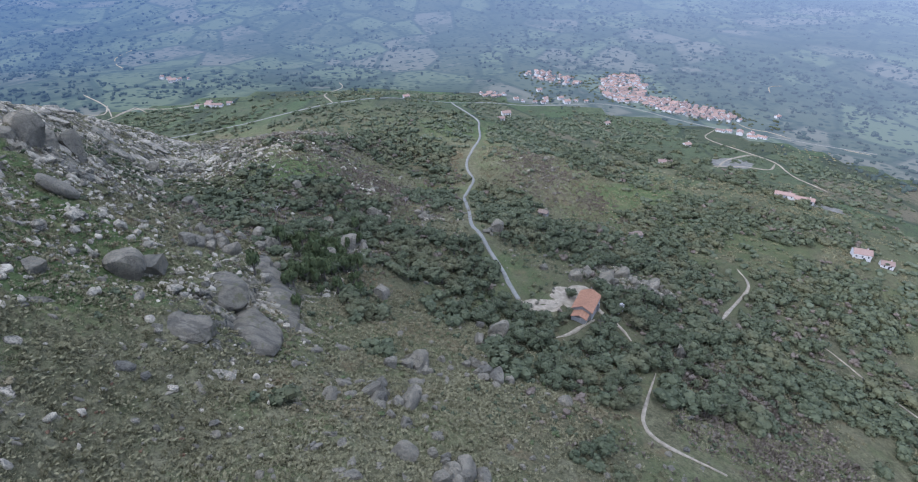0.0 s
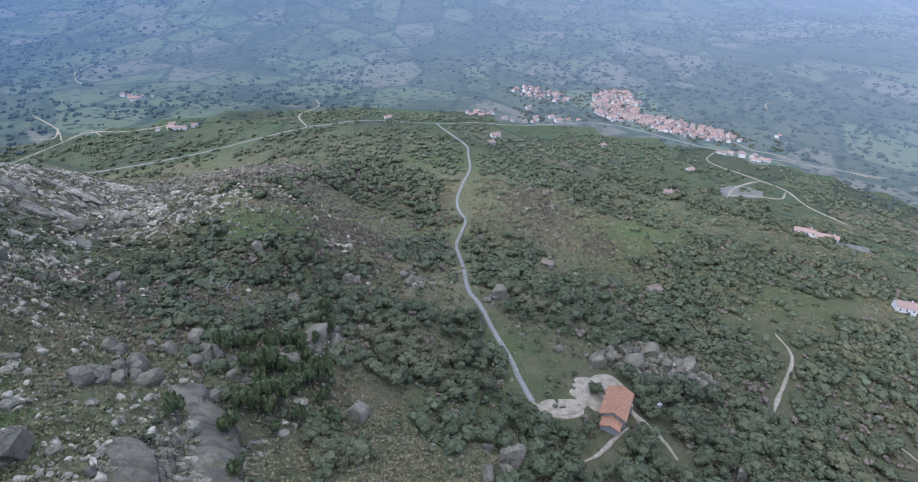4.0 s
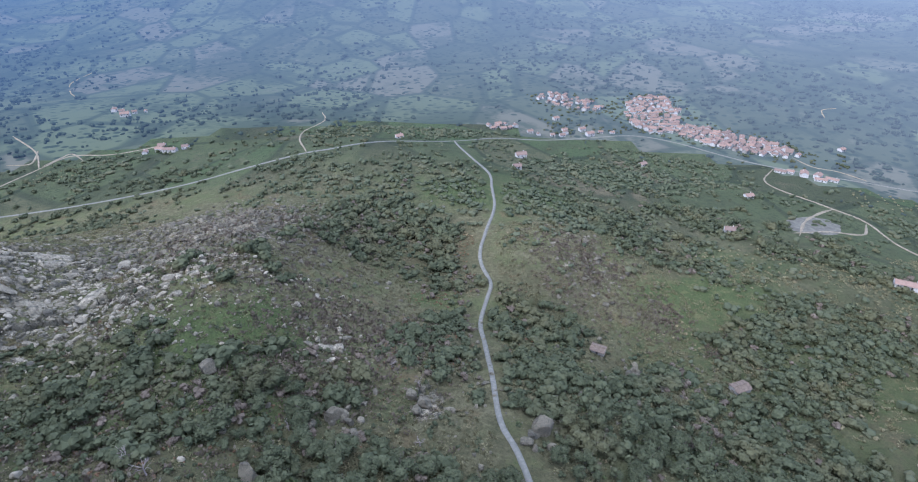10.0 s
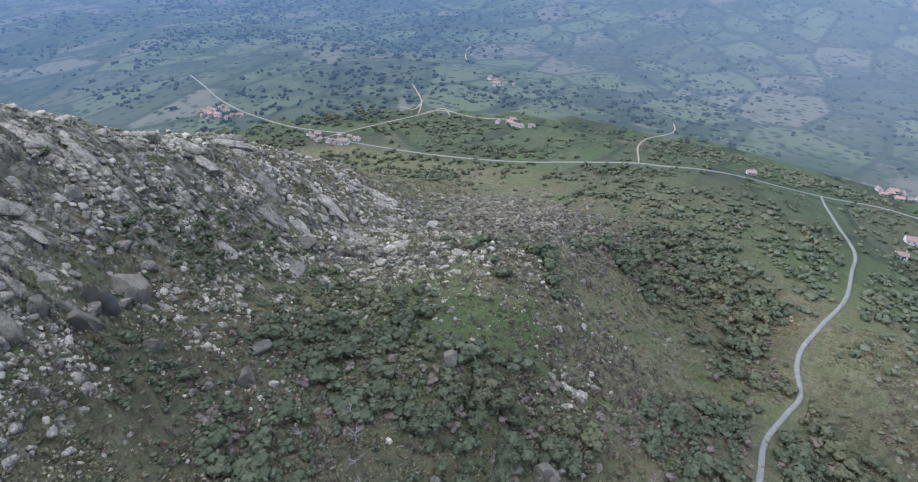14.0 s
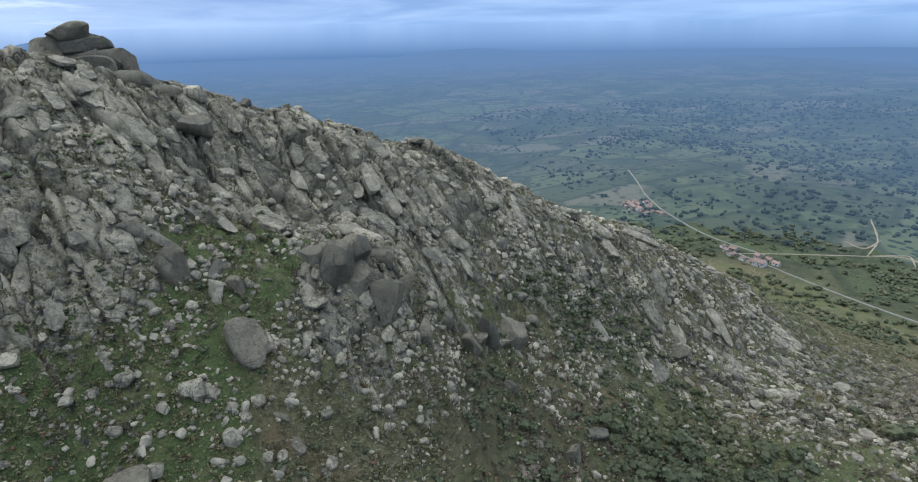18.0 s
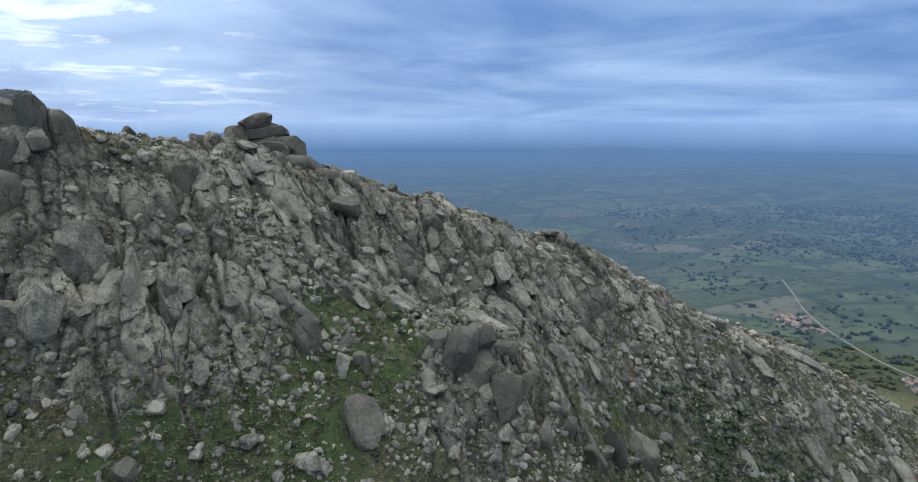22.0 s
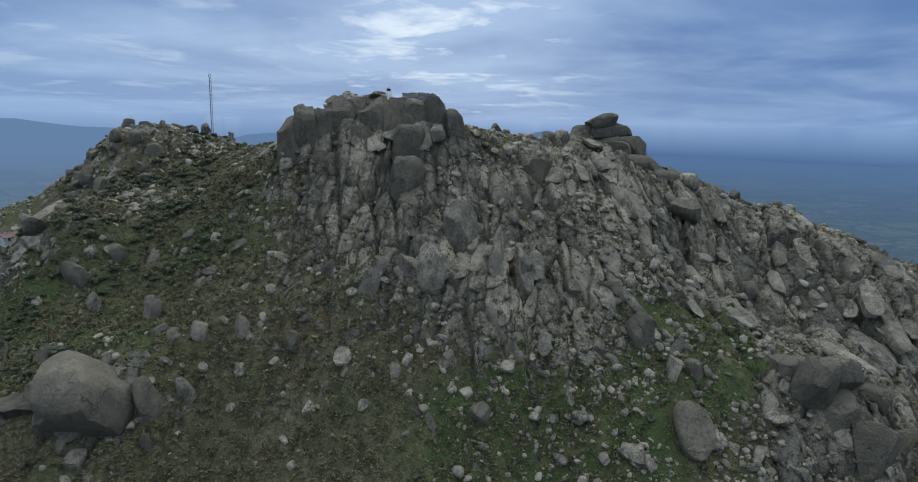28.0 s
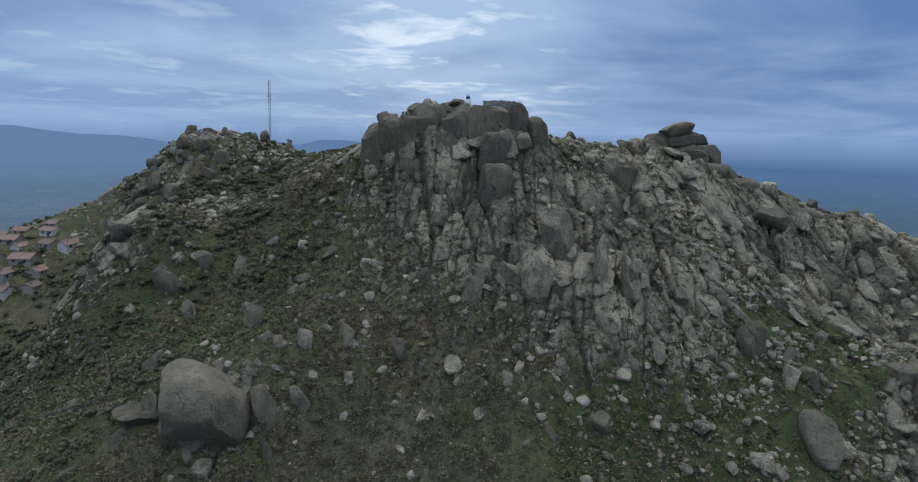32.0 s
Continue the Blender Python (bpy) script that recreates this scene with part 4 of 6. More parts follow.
# ---- buildings ----
def house_parts(root, w, d, h, rise, wall_mat, windows=True, chimney=True, roof_mat=None):
    """Walls with gables, a tiled roof with overhang, doors, windows and a chimney."""
    bm = bmesh.new()
    zs = -3.0
    a = [bm.verts.new((x, y, zs)) for x, y in ((-w / 2, -d / 2), (w / 2, -d / 2), (w / 2, d / 2), (-w / 2, d / 2))]
    b = [bm.verts.new((v.co.x, v.co.y, h)) for v in a]
    g0, g1 = bm.verts.new((-w / 2, 0, h + rise)), bm.verts.new((w / 2, 0, h + rise))
    bm.faces.new((a[0], a[1], b[1], b[0]))
    bm.faces.new((a[2], a[3], b[3], b[2]))
    bm.faces.new((a[1], a[2], b[2], g1, b[1]))
    bm.faces.new((a[3], a[0], b[0], g0, b[3]))
    bm.faces.new((b[0], b[1], g1, g0))
    bm.faces.new((b[2], b[3], g0, g1))
    part("wall", from_bm("wall", bm, wall_mat), root)
    bm = bmesh.new()
    o, th = 0.35, 0.16
    sl = rise / (d / 2)
    for s in (-1, 1):
        ye, ze = s * (d / 2 + o), h - o * sl
        q = [(-w / 2 - o, ye, ze), (w / 2 + o, ye, ze), (w / 2 + o, 0, h + rise), (-w / 2 - o, 0, h + rise)]
        lo = [bm.verts.new((x, y, z + 0.02)) for x, y, z in q]
        hi = [bm.verts.new((x, y, z + th + 0.02)) for x, y, z in q]
        bm.faces.new(hi if s < 0 else hi[::-1])
        bm.faces.new(lo[::-1] if s < 0 else lo)
        for i in range(4):
            j = (i + 1) % 4
            bm.faces.new((lo[i], lo[j], hi[j], hi[i]))
    bmesh.ops.recalc_face_normals(bm, faces=bm.faces)
    roof = part("roof", from_bm("roof", bm, roof_mat or M_ROOF), root)
    part("ridge_tiles", box("ridge_tiles", (w + 2 * o, 0.34, 0.2), roof_mat or M_ROOF, (0, 0, h + rise + 0.06)), roof)
    if windows:
        for i in range(max(2, int(w / 3))):
            x = -w / 2 + (i + 0.5) * w / max(2, int(w / 3))
            for s in (-1, 1):
                part("window", box("window", (0.9, 0.12, 1.1), M_DARK, (x, s * d / 2, h * 0.5)), root)
        part("door", box("door", (1.0, 0.14, 2.0), M_DARK, (w * 0.12, -d / 2 - 0.01, 0.0)), root)
    if chimney:
        chimney = part("chimney", box("chimney", (0.6, 0.6, 1.5), wall_mat, (w * 0.28, d * 0.18, h + rise * 0.5)), root)
        part("cap", box("cap", (0.8, 0.8, 0.14), M_ROOF, (w * 0.28, d * 0.18, h + rise * 0.5 + 1.5)), chimney)


def make_house(name, label, group, w, d, h, rise, wall_mat, **kw):
    root = tagged(new(name), label, "house", group)
    house_parts(root, w, d, h, rise, wall_mat, **kw)
    return root


HOUSES = []


def put_house(proto, x, y, yaw, sc=1.0, dz=0.0):
    z = land1(x, y) + dz
    m = Matrix.LocRotScale((x, y, z), Euler((0, 0, yaw)), (sc, sc, sc))
    ob = copy_thing(proto, m)
    HOUSES.append((x, y))
    return ob


rs = np.random.RandomState(11)
KINDS = []
for i, (w, d, h, r, wm, tone) in enumerate([
    (8.5, 6.5, 3.9, 1.6, M_WALL, "white rendered"), (7, 5.5, 2.8, 1.4, M_WALL, "white rendered"), (10, 7.5, 4.2, 1.9, M_WALL, "white rendered"),
    (6.5, 5.5, 3.4, 1.4, M_STONE, "granite"), (8, 6.5, 2.8, 1.6, M_STONE, "granite"), (14, 6, 3.4, 1.4, M_WALL, "long white"),
]):
    KINDS.append(make_house("village_house", tone + " village house with red clay tile roof", "village houses", w, d, h, r, wm))


def cluster(n, cx, cy, sx, sy, turn, gap, kinds, group, dz=0.0):
    k = 0
    for _ in range(n * 25):
        u, v = rs.uniform(-1, 1, 2)
        if u * u + v * v > 1:
            continue
        x = cx + u * sx * math.cos(turn) - v * sy * math.sin(turn)
        y = cy + u * sx * math.sin(turn) + v * sy * math.cos(turn)
        if any((x - a) ** 2 + (y - b) ** 2 < gap * gap for a, b in HOUSES) or not clear_of_roads(x, y, 7):
            continue
        ob = put_house(KINDS[kinds[rs.randint(len(kinds))]], x, y, turn + rs.choice([0, 1.57]) + rs.uniform(-0.25, 0.25), rs.uniform(0.66, 0.95), dz)
        ob["group"] = group
        k += 1
        if k >= n:
            return


cluster(38, 148, 862, 50, 26, -0.7, 7, [0, 1, 2, 3, 4], "village houses")
cluster(105, 248, 822, 33, 76, -0.25, 6.2, [0, 1, 2, 3, 4], "village houses")
cluster(92, 308, 726, 70, 26, -0.7, 6.4, [0, 1, 2, 3, 4, 5], "village houses")
cluster(10, 120, 740, 60, 12, 0.1, 10, [0, 1, 2], "roadside houses")
cluster(8, 48, 752, 18, 12, 0.4, 9, [0, 1, 4], "roadside houses")
cluster(6, 335, 626, 32, 7, -0.6, 10, [5, 2, 0], "roadside houses")
cluster(18, -578, 490, 34, 15, 0.3, 8, [0, 1, 2, 3, 4], "hamlet houses")
cluster(11, -410, 500, 30, 11, 0.2, 8, [3, 4, 1], "hamlet houses")
cluster(4, -405, 790, 25, 12, 0.4, 12, [0, 1, 4], "farm houses")
cluster(4, -290, 642, 22, 10, 0.1, 12, [0, 1, 5], "farm houses")
for x, y, yaw, k in ((57, 631, 0.2, 2), (47, 574, 0.1, 1), (188, 470, -0.3, 1), (244, 553, 0.2, 1), (274, 388, -0.5, 5), (262, 396, -0.5, 5), (-390, 496, 0.5, 2), (-298, 655, 0.1, 1), (-395, 772, 0.3, 2), (255, 292, -0.4, 2), (266, 283, -0.4, 1), (180, 640, 0.5, 1), (420, 700, 0.4, 1), (118, 790, 0.3, 1), (-60, 640, 0.4, 1)):
    put_house(KINDS[k], x, y, yaw)["group"] = "scattered farmhouses"
# the old town on the flank of the hill
cluster(30, -58, -118, 24, 32, 0.4, 6.6, [3, 4, 4, 1], "hill town houses", -1.6)
cluster(40, -100, -215, 45, 50, 0.2, 7.5, [3, 4, 3, 1, 0], "hill town houses", -1.2)
for k in KINDS:
    for o in (*k.children_recursive, k):
        bpy.data.objects.remove(o)


def hut(x, y, yaw, w, d, label):
    root = tagged(new("hut"), label, "hut")
    house_parts(root, w, d, 2.2, 0.9, M_STONE, windows=False, chimney=False, roof_mat=M_OLDTILE)
    part("door", box("door", (0.9, 0.14, 1.8), M_DARK, (0, -d / 2 - 0.01, 0)), root)
    root.matrix_basis = Matrix.LocRotScale((x, y, land1(x, y)), Euler((0, 0, yaw)), None)
    HOUSES.append((x, y))


hut(111, 296, 0.3, 7, 5, "granite field hut with weathered tile roof")
hut(55, 314, -0.5, 6, 4.5, "granite field hut with grey tile roof")
hut(101, 88, 0.5, 5, 4, "small granite shed beside a garden plot")


def build_chapel():
    root = tagged(new("chapel"), "granite chapel with orange clay tile roof on a sandy forecourt", "chapel")
    house_parts(root, 13.0, 8.4, 4.6, 2.2, M_STONE, windows=False, chimney=False, roof_mat=M_TILES)
    bm = bmesh.new()
    box_bm(bm, -10.6, -6.4, -3.0, 3.0, -3.0, 3.6)
    part("apse", from_bm("apse", bm, M_STONE), root, "lower granite apse")
    bm = bmesh.new()
    for s in (-1, 1):
        q = [(-11.0, s * 3.4, 3.5), (-6.45, s * 3.4, 3.5), (-6.45, 0, 5.0), (-11.0, 0, 5.0)]
        lo, hi = [bm.verts.new(p) for p in q], [bm.verts.new((p[0], p[1], p[2] + 0.18)) for p in q]
        bm.faces.new(hi), bm.faces.new(lo[::-1])
        for i in range(4):
            j = (i + 1) % 4
            bm.faces.new((lo[i], lo[j], hi[j], hi[i]))
    bmesh.ops.recalc_face_normals(bm, faces=bm.faces)
    part("apse_roof", from_bm("apse_roof", bm, M_TILES), root)
    part("door", box("door", (0.14, 1.5, 2.4), M_DARK, (6.52, 0, 0)), root, "dark wooden west door")
    for s in (-1, 1):
        part("window", box("window", (0.5, 0.14, 1.2), M_DARK, (-1.5, s * 4.21, 2.4)), root)
        part("buttress", box("buttress", (0.8, 0.9, 3.6), M_STONE, (2.8, s * 4.6, -0.4)), root)
    part("cross", box("cross", (0.16, 0.16, 1.0), M_STONE, (6.4, 0, 6.95)), root)
    part("cross_arm", box("cross_arm", (0.16, 0.6, 0.16), M_STONE, (6.4, 0, 7.45)), root)
    root.matrix_basis = Matrix.LocRotScale((53.5, 184.5, land1(53.5, 184.5) + 0.4), Euler((0, 0, radians(62))), None)
    HOUSES.append((53.5, 184.5))
    bell = tagged(new("bell_tower"), "small freestanding granite bell arch beside the chapel", "bell tower")
    for s in (-1, 1):
        part("pillar", box("pillar", (0.8, 0.9, 4.2), M_STONE, (s * 1.1, 0, -0.6)), bell)
    part("lintel", box("lintel", (3.2, 1.0, 0.7), M_STONE, (0, 0, 3.55)), bell)
    part("cap", box("cap", (1.4, 0.8, 0.9), M_STONE, (0, 0, 4.2)), bell)
    bell.matrix_basis = Matrix.LocRotScale((69, 186, land1(69, 186)), Euler((0, 0, 0.6)), None)


build_chapel()


# ---- summit: mast, survey pillar, ruined walls ----
def build_mast():
    x, y = -137.7, -60.4
    z = land1(x, y) - 0.3
    root = tagged(new("radio_mast"), "tall thin galvanised lattice radio mast on the rocky top", "mast")
    H, r = 156.5 - z, 0.45
    feet = [(r * math.cos(a), r * math.sin(a)) for a in (0.3, 2.4, 4.5)]
    for fx, fy in feet:
        bm = bmesh.new()
        bmesh.ops.create_cone(bm, cap_ends=True, segments=6, radius1=0.075, radius2=0.06, depth=H, matrix=Matrix.Translation((fx, fy, H / 2)))
        part("leg", from_bm("leg", bm, M_STEEL), root)
    n = 20
    for i in range(n):
        for k in range(3):
            a, b = Vector((*feet[k], H * i / n)), Vector((*feet[(k + 1) % 3], H * (i + 1) / n))
            d = b - a
            bm = bmesh.new()
            bmesh.ops.create_cone(bm, cap_ends=True, segments=4, radius1=0.04, radius2=0.04, depth=d.length, matrix=Matrix.Translation((a + b) / 2) @ d.to_track_quat("Z", "Y").to_matrix().to_4x4())
            part("brace", from_bm("brace", bm, M_STEEL), root)
    part("antenna", box("antenna", (0.5, 0.3, 1.8), M_WHITE, (0.3, 0, H - 2.0)), root, "pale antenna panel")
    part("base_block", box("base_block", (1.8, 1.8, 0.9), M_STONE, (0, 0, -0.3)), root)
    root.matrix_basis = Matrix.LocRotScale((x, y, z), Euler((0, radians(-1.5), 0)), None)


build_mast()


def ring(bm, r0, r1, z0, z1, seg=16):
    bmesh.ops.create_cone(bm, cap_ends=True, segments=seg, radius1=r0, radius2=r1, depth=z1 - z0, matrix=Matrix.Translation((0, 0, (z0 + z1) / 2)))


def build_pillar():
    root = tagged(new("survey_pillar"), "white survey pillar with a black band on the summit", "survey pillar")
    for name, r0, r1, z0, z1, mat in (("base", 1.1, 1.05, -1.5, 0.6, M_WHITE), ("shaft", 0.75, 0.66, 0.6, 1.4, M_WHITE), ("band", 0.66, 0.56, 1.4, 2.1, M_BLACK), ("top", 0.54, 0.46, 2.1, 2.7, M_WHITE)):
        bm = bmesh.new()
        ring(bm, r0, r1, z0, z1)
        part(name, from_bm(name, bm, mat), root)
    root.location = (-135.0, 36.0, SUMMIT_TOP)


SUMMIT_TOP = 147.0
build_pillar()


def masonry_wall(name, pts, height, thick, label, category, seed, course=0.55, base=1.6, top=None, stone=None):
    """A dry-stone wall: each block is a piece of its own, laid in broken courses on a rubble core."""
    stone = stone or M_STONE
    rs = np.random.RandomState(seed)
    c = smooth_line(pts, 0.9)
    if top is None and height > 0:
        top = max(land1(*p) for p in c[::3]) + height
    root = tagged(new(name), label, category)
    core_v, core_f = [], []
    for i in range(len(c)):
        zg = land1(*c[i])
        zt = (top if top is not None else zg - height) - 0.1
        t = c[min(i + 1, len(c) - 1)] - c[max(i - 1, 0)]
        n = np.array([-t[1], t[0]]) / np.linalg.norm(t) * (thick * 0.42)
        core_v += [(*(c[i] - n), zg - base), (*(c[i] + n), zg - base), (*(c[i] + n), zt), (*(c[i] - n), zt)]
        if i:
            a, b = 4 * (i - 1), 4 * i
            core_f += [(a + j, a + (j + 1) % 4, b + (j + 1) % 4, b + j) for j in range(4)]
    part("core", mesh_np("core", core_v, core_f, stone), root)
    blocks = [mesh_np("block", *rock_shape(900 + k, ICO1, 8, 0.6, 0.85, 0.05, 0.45), stone) for k in range(4)]
    for i in range(0, len(c) - 1):
        zg = land1(*c[i])
        zt = top if top is not None else zg - height
        t = c[i + 1] - c[i]
        yaw = math.atan2(t[1], t[0])
        z = zg - 0.2
        while z < zt - 0.1:
            for s in (-1, 1):
                n = np.array([-t[1], t[0]]) / np.linalg.norm(t) * thick * 0.36 * s
                ob = part("block", blocks[rs.randint(4)], root)
                ob.matrix_basis = Matrix.LocRotScale((c[i][0] + n[0], c[i][1] + n[1], z + course / 2), Euler((rs.uniform(-.1, .1), rs.uniform(-.1, .1), yaw + rs.uniform(-.15, .15))), (0.62 * rs.uniform(0.8, 1.15), thick * 0.3, course * 0.62))
            z += course * rs.uniform(0.9, 1.1)
    return root


# ---- boulders that stand out ----
BIG = []


def boulder(x, y, size, yaw, seed, label, sink=0.3, lean=(0, 0), sub=ICO3, cuts=13, lo=0.45, hi=0.85, rough=0.03, boxy=0.25, dz=None, mat=None, name="boulder", group="landmark boulders", smooth=False):
    v, f = rock_shape(seed, sub, cuts, lo, hi, rough, boxy)
    v = v * np.array(size) * 0.5
    R = np.array(Euler((lean[0], lean[1], yaw)).to_matrix())
    v = v @ R.T
    z = land1(x, y) - v[:, 2].min() - sink * size[2] if dz is None else dz
    ob = new(name, crisp(name, v, f, mat or M_ROCK, 0.6 if smooth else 0.35))
    ob.location = (x, y, z)
    BIG.append((x, y, max(size[0], size[1]) * 0.5))
    return tagged(ob, label, "boulder", group)


GREY = "weathered grey granite boulder half sunk in heath"
# rows: x, y, width, height, depth ratio, yaw
OUTCROP = [(-54, 40, 6.0, 7.5, 0.8, 0.4), (-60, 43, 4.4, 5.0, 0.8, 1.2), (-51, 44, 3.3, 4.6, 0.7, 0.2), (-66, 21, 6.3, 9.0, 0.7, 0.5),
           (-69, 36, 4.7, 4.0, 0.9, 0.1), (-75, 42, 4.1, 6.8, 0.8, 0.7), (-80, 54, 4.0, 4.8, 0.9, 0.3), (-62, -29, 10.0, 7.5, 0.8, 0.6),
           (-63, -9, 6.9, 8.0, 0.7, 0.9), (-73, -8, 5.0, 5.0, 0.9, 0.2), (-70, 14, 4.5, 5.0, 0.9, 1.0), (-46, 14, 5.5, 5.0, 0.8, 0.3),
           (-40, 24, 6.0, 4.6, 0.8, 0.8), (-62, 2, 5.0, 5.5, 0.8, 0.5)]
MIDFACE = [(-121, 121, 7.4, 9.5, 0.7, 0.3), (-160.5, 137.5, 5.4, 5.0, 1.0, 0.3), (-118, 129, 4.6, 7.0, 0.6, 0.6), (-121, 133, 5.0, 5.0, 0.9, 0.1),
           (-91, 98, 5.4, 3.8, 0.8, 0.4), (-101, 127, 5.5, 4.6, 0.8, 0.9), (-146, 83, 8.0, 6.5, 0.8, 0.4), (-165, 117, 12.0, 6.0, 0.7, 0.2),
           (-178, 116, 7.6, 4.0, 0.8, 0.5), (-189, 131, 6.0, 4.0, 0.8, 0.3), (-113, 95, 4.8, 9.0, 0.8, 0.2), (-110, 139, 4.6, 3.6, 0.9, 0.8),
           (-126, 112, 5.0, 6.5, 0.7, 0.4), (-140, 125, 5.6, 5.0, 0.9, 0.6)]
CRAGROW = [(-125, 153, 9.0, 11.0, 0.8, 0.3), (-124, 159, 8.0, 12.0, 0.7, 0.1), (-123, 165, 8.5, 11.0, 0.8, 0.5), (-130, 169, 5.4, 8.0, 0.8, 0.2),
           (-131, 180, 4.6, 7.0, 0.8, 0.4), (-136, 192, 7.5, 9.0, 0.7, 0.2), (-142, 201, 9.0, 8.0, 0.8, 0.5), (-122, 173, 4.2, 6.5, 0.9, 0.7),
           (-130, 158, 9.0, 7.0, 0.9, 0.4), (-128, 148, 6.0, 6.0, 0.9, 0.8), (-134, 165, 7.0, 6.0, 0.8, 0.6), (-129, 186, 6.0, 5.5, 0.8, 0.3)]
LOWER = [(14, 160, 9.0, 8.0, 0.8, 0.3), (7, 153, 5.4, 6.6, 0.8, 0.7), (-13, 125, 8.0, 8.0, 0.7, 0.4), (-22, 103, 7.7, 8.0, 0.8, 0.2),
         (5, 134, 5.8, 5.0, 0.8, 0.6), (11, 128, 7.5, 6.4, 0.7, 0.9), (-13, 78, 7.0, 5.4, 0.8, 0.1), (1, 78, 6.5, 5.0, 0.8, 0.8),
         (-30, 166, 7.7, 6.6, 0.9, 0.3), (33, 120, 6.4, 5.0, 0.8, 0.5), (86, 160, 6.0, 8.0, 0.8, 0.2),
         (-32, 95, 4.3, 4.0, 0.8, 0.7), (-14, 103, 9.0, 4.4, 0.6, 0.4), (94, 220, 11.0, 7.0, 0.7, 0.2)]
WESTSIDE = [(-48, 196, 11.0, 10.0, 0.8, 0.3), (-41, 197, 6.2, 6.5, 0.8, 0.8), (-83, 149, 6.2, 5.0, 0.8, 0.2), (-80, 157, 6.8, 5.0, 0.8, 0.6),
            (-75, 153, 6.4, 5.2, 0.8, 0.1), (-75, 178, 5.2, 4.2, 0.8, 0.5), (-69, 170, 5.0, 4.8, 0.8, 0.9), (-52, 176, 11.0, 9.0, 0.8, 0.3),
            (-60, 221, 7.0, 5.5, 0.9, 0.5), (-44, 247, 6.0, 6.9, 0.8, 0.2), (-113, 210, 6.0, 5.5, 0.8, 0.4), (-125, 196, 4.6, 5.5, 0.8, 0.7),
            (-88, 163, 5.0, 4.8, 0.8, 0.6), (-84, 145, 6.0, 4.6, 0.8, 0.4), (-83, 258, 6.0, 5.0, 0.9, 0.3)]
CRAGSIDE = [(-57.5, 134, 44.0, 8.5, 0.40, -2.05), (-55.0, 113, 22.0, 7.5, 0.62, -1.9), (-66, 149, 14.0, 6.5, 0.8, 0.9), (-65.5, 123, 16.0, 6.0, 0.7, -1.6), (-66, 99.5, 15.0, 7.5, 0.75, -0.3)]
EASTSIDE = [(70, 213, 9.0, 8.0, 0.8, 0.4), (86, 207, 11.0, 8.0, 0.7, 0.2), (54, 211, 8.0, 7.0, 0.8, 0.7), (19, 251, 9.0, 8.0, 0.8, 0.3),
            (81, 227, 10.0, 7.0, 0.8, 0.6), (62, 219, 6.0, 6.0, 0.8, 0.1), (66, 299, 6.0, 4.5, 0.8, 0.4), (100, 214, 8.0, 6.0, 0.8, 0.9),
            (-163, 272, 7.0, 4.5, 0.8, 0.2), (-122, 221, 6.5, 4.6, 0.8, 0.5), (40, 216, 5.0, 4.0, 0.8, 0.5)]
_s = 100
for rows, lab in ((OUTCROP, GREY), (MIDFACE, "grey granite boulder lodged on the steep rock face"), (CRAGROW, "tall fractured granite block of the crag"),
                  (CRAGSIDE, "dark smooth granite face of the crag above the oaks"), (LOWER, GREY), (WESTSIDE, GREY), (EASTSIDE, "rounded granite boulder among oaks")):
    for x, y, w, h, dr, yaw in rows:
        _s += 1
        boulder(x, y, (w * 1.05, w * dr * 1.05, h * 1.4), yaw + 0.8, _s, lab, sink=0.83 if rows is CRAGSIDE else 0.47, lean=(0.0, 0.0) if rows is CRAGSIDE else (0.2 * math.sin(_s), 0.2 * math.cos(_s * 2)), boxy=0.15 if rows is CRAGSIDE else 0.42, cuts=11, lo=0.66 if rows is CRAGSIDE else 0.52, hi=0.95, rough=0.06 if rows is CRAGSIDE else 0.03, sub=ICO4 if rows is CRAGSIDE else ICO3, smooth=rows is not CRAGROW, mat=M_CRAG if rows is CRAGSIDE else M_ROCK if _s % 3 == 0 and rows in (OUTCROP, MIDFACE) else M_DARKROCK)
# the domed outcrop, the long slabs and the stones that stand alone
dome = boulder(-46.5, 30, (23, 20, 20), 0.5, 41, "huge domed granite outcrop split by a level joint", sink=0.57, sub=ICO4, cuts=9, lo=0.66, hi=0.92, rough=0.03, boxy=0.34, lean=(0.10, -0.02), smooth=True, mat=M_DARKROCK)
for v in dome.data.vertices:   # the level joint and a few steep ones
    k = math.exp(-((v.co.z - 3.6 + 0.12 * v.co.x) / 0.4) ** 2) + 0.6 * math.exp(-((v.co.y - 0.3 * v.co.z - 3.0) / 0.3) ** 2)
    v.co.x, v.co.y = v.co.x * (1 - 0.06 * k), v.co.y * (1 - 0.06 * k)
dome.data.set_sharp_from_angle(angle=0.5)
boulder(-40.5, 23, (18, 15, 13), 0.2, 43, "broken granite flank of the domed outcrop", sink=0.80, sub=ICO4, boxy=0.35, rough=0.07, mat=M_CRAG)
boulder(-40.5, 33.5, (7, 6, 5), 1.1, 48, "broken granite block at the foot of the dome", sink=0.55, sub=ICO3, boxy=0.42, mat=M_DARKROCK)
boulder(-109, 136, (3.4, 7.6, 12.0), 0.75, 44, "flat tongue-shaped granite slab leaning on the slope", sink=0.24, lean=(0.0, -0.75), cuts=5, lo=0.68, hi=0.92, boxy=0.3, mat=M_DARKROCK)
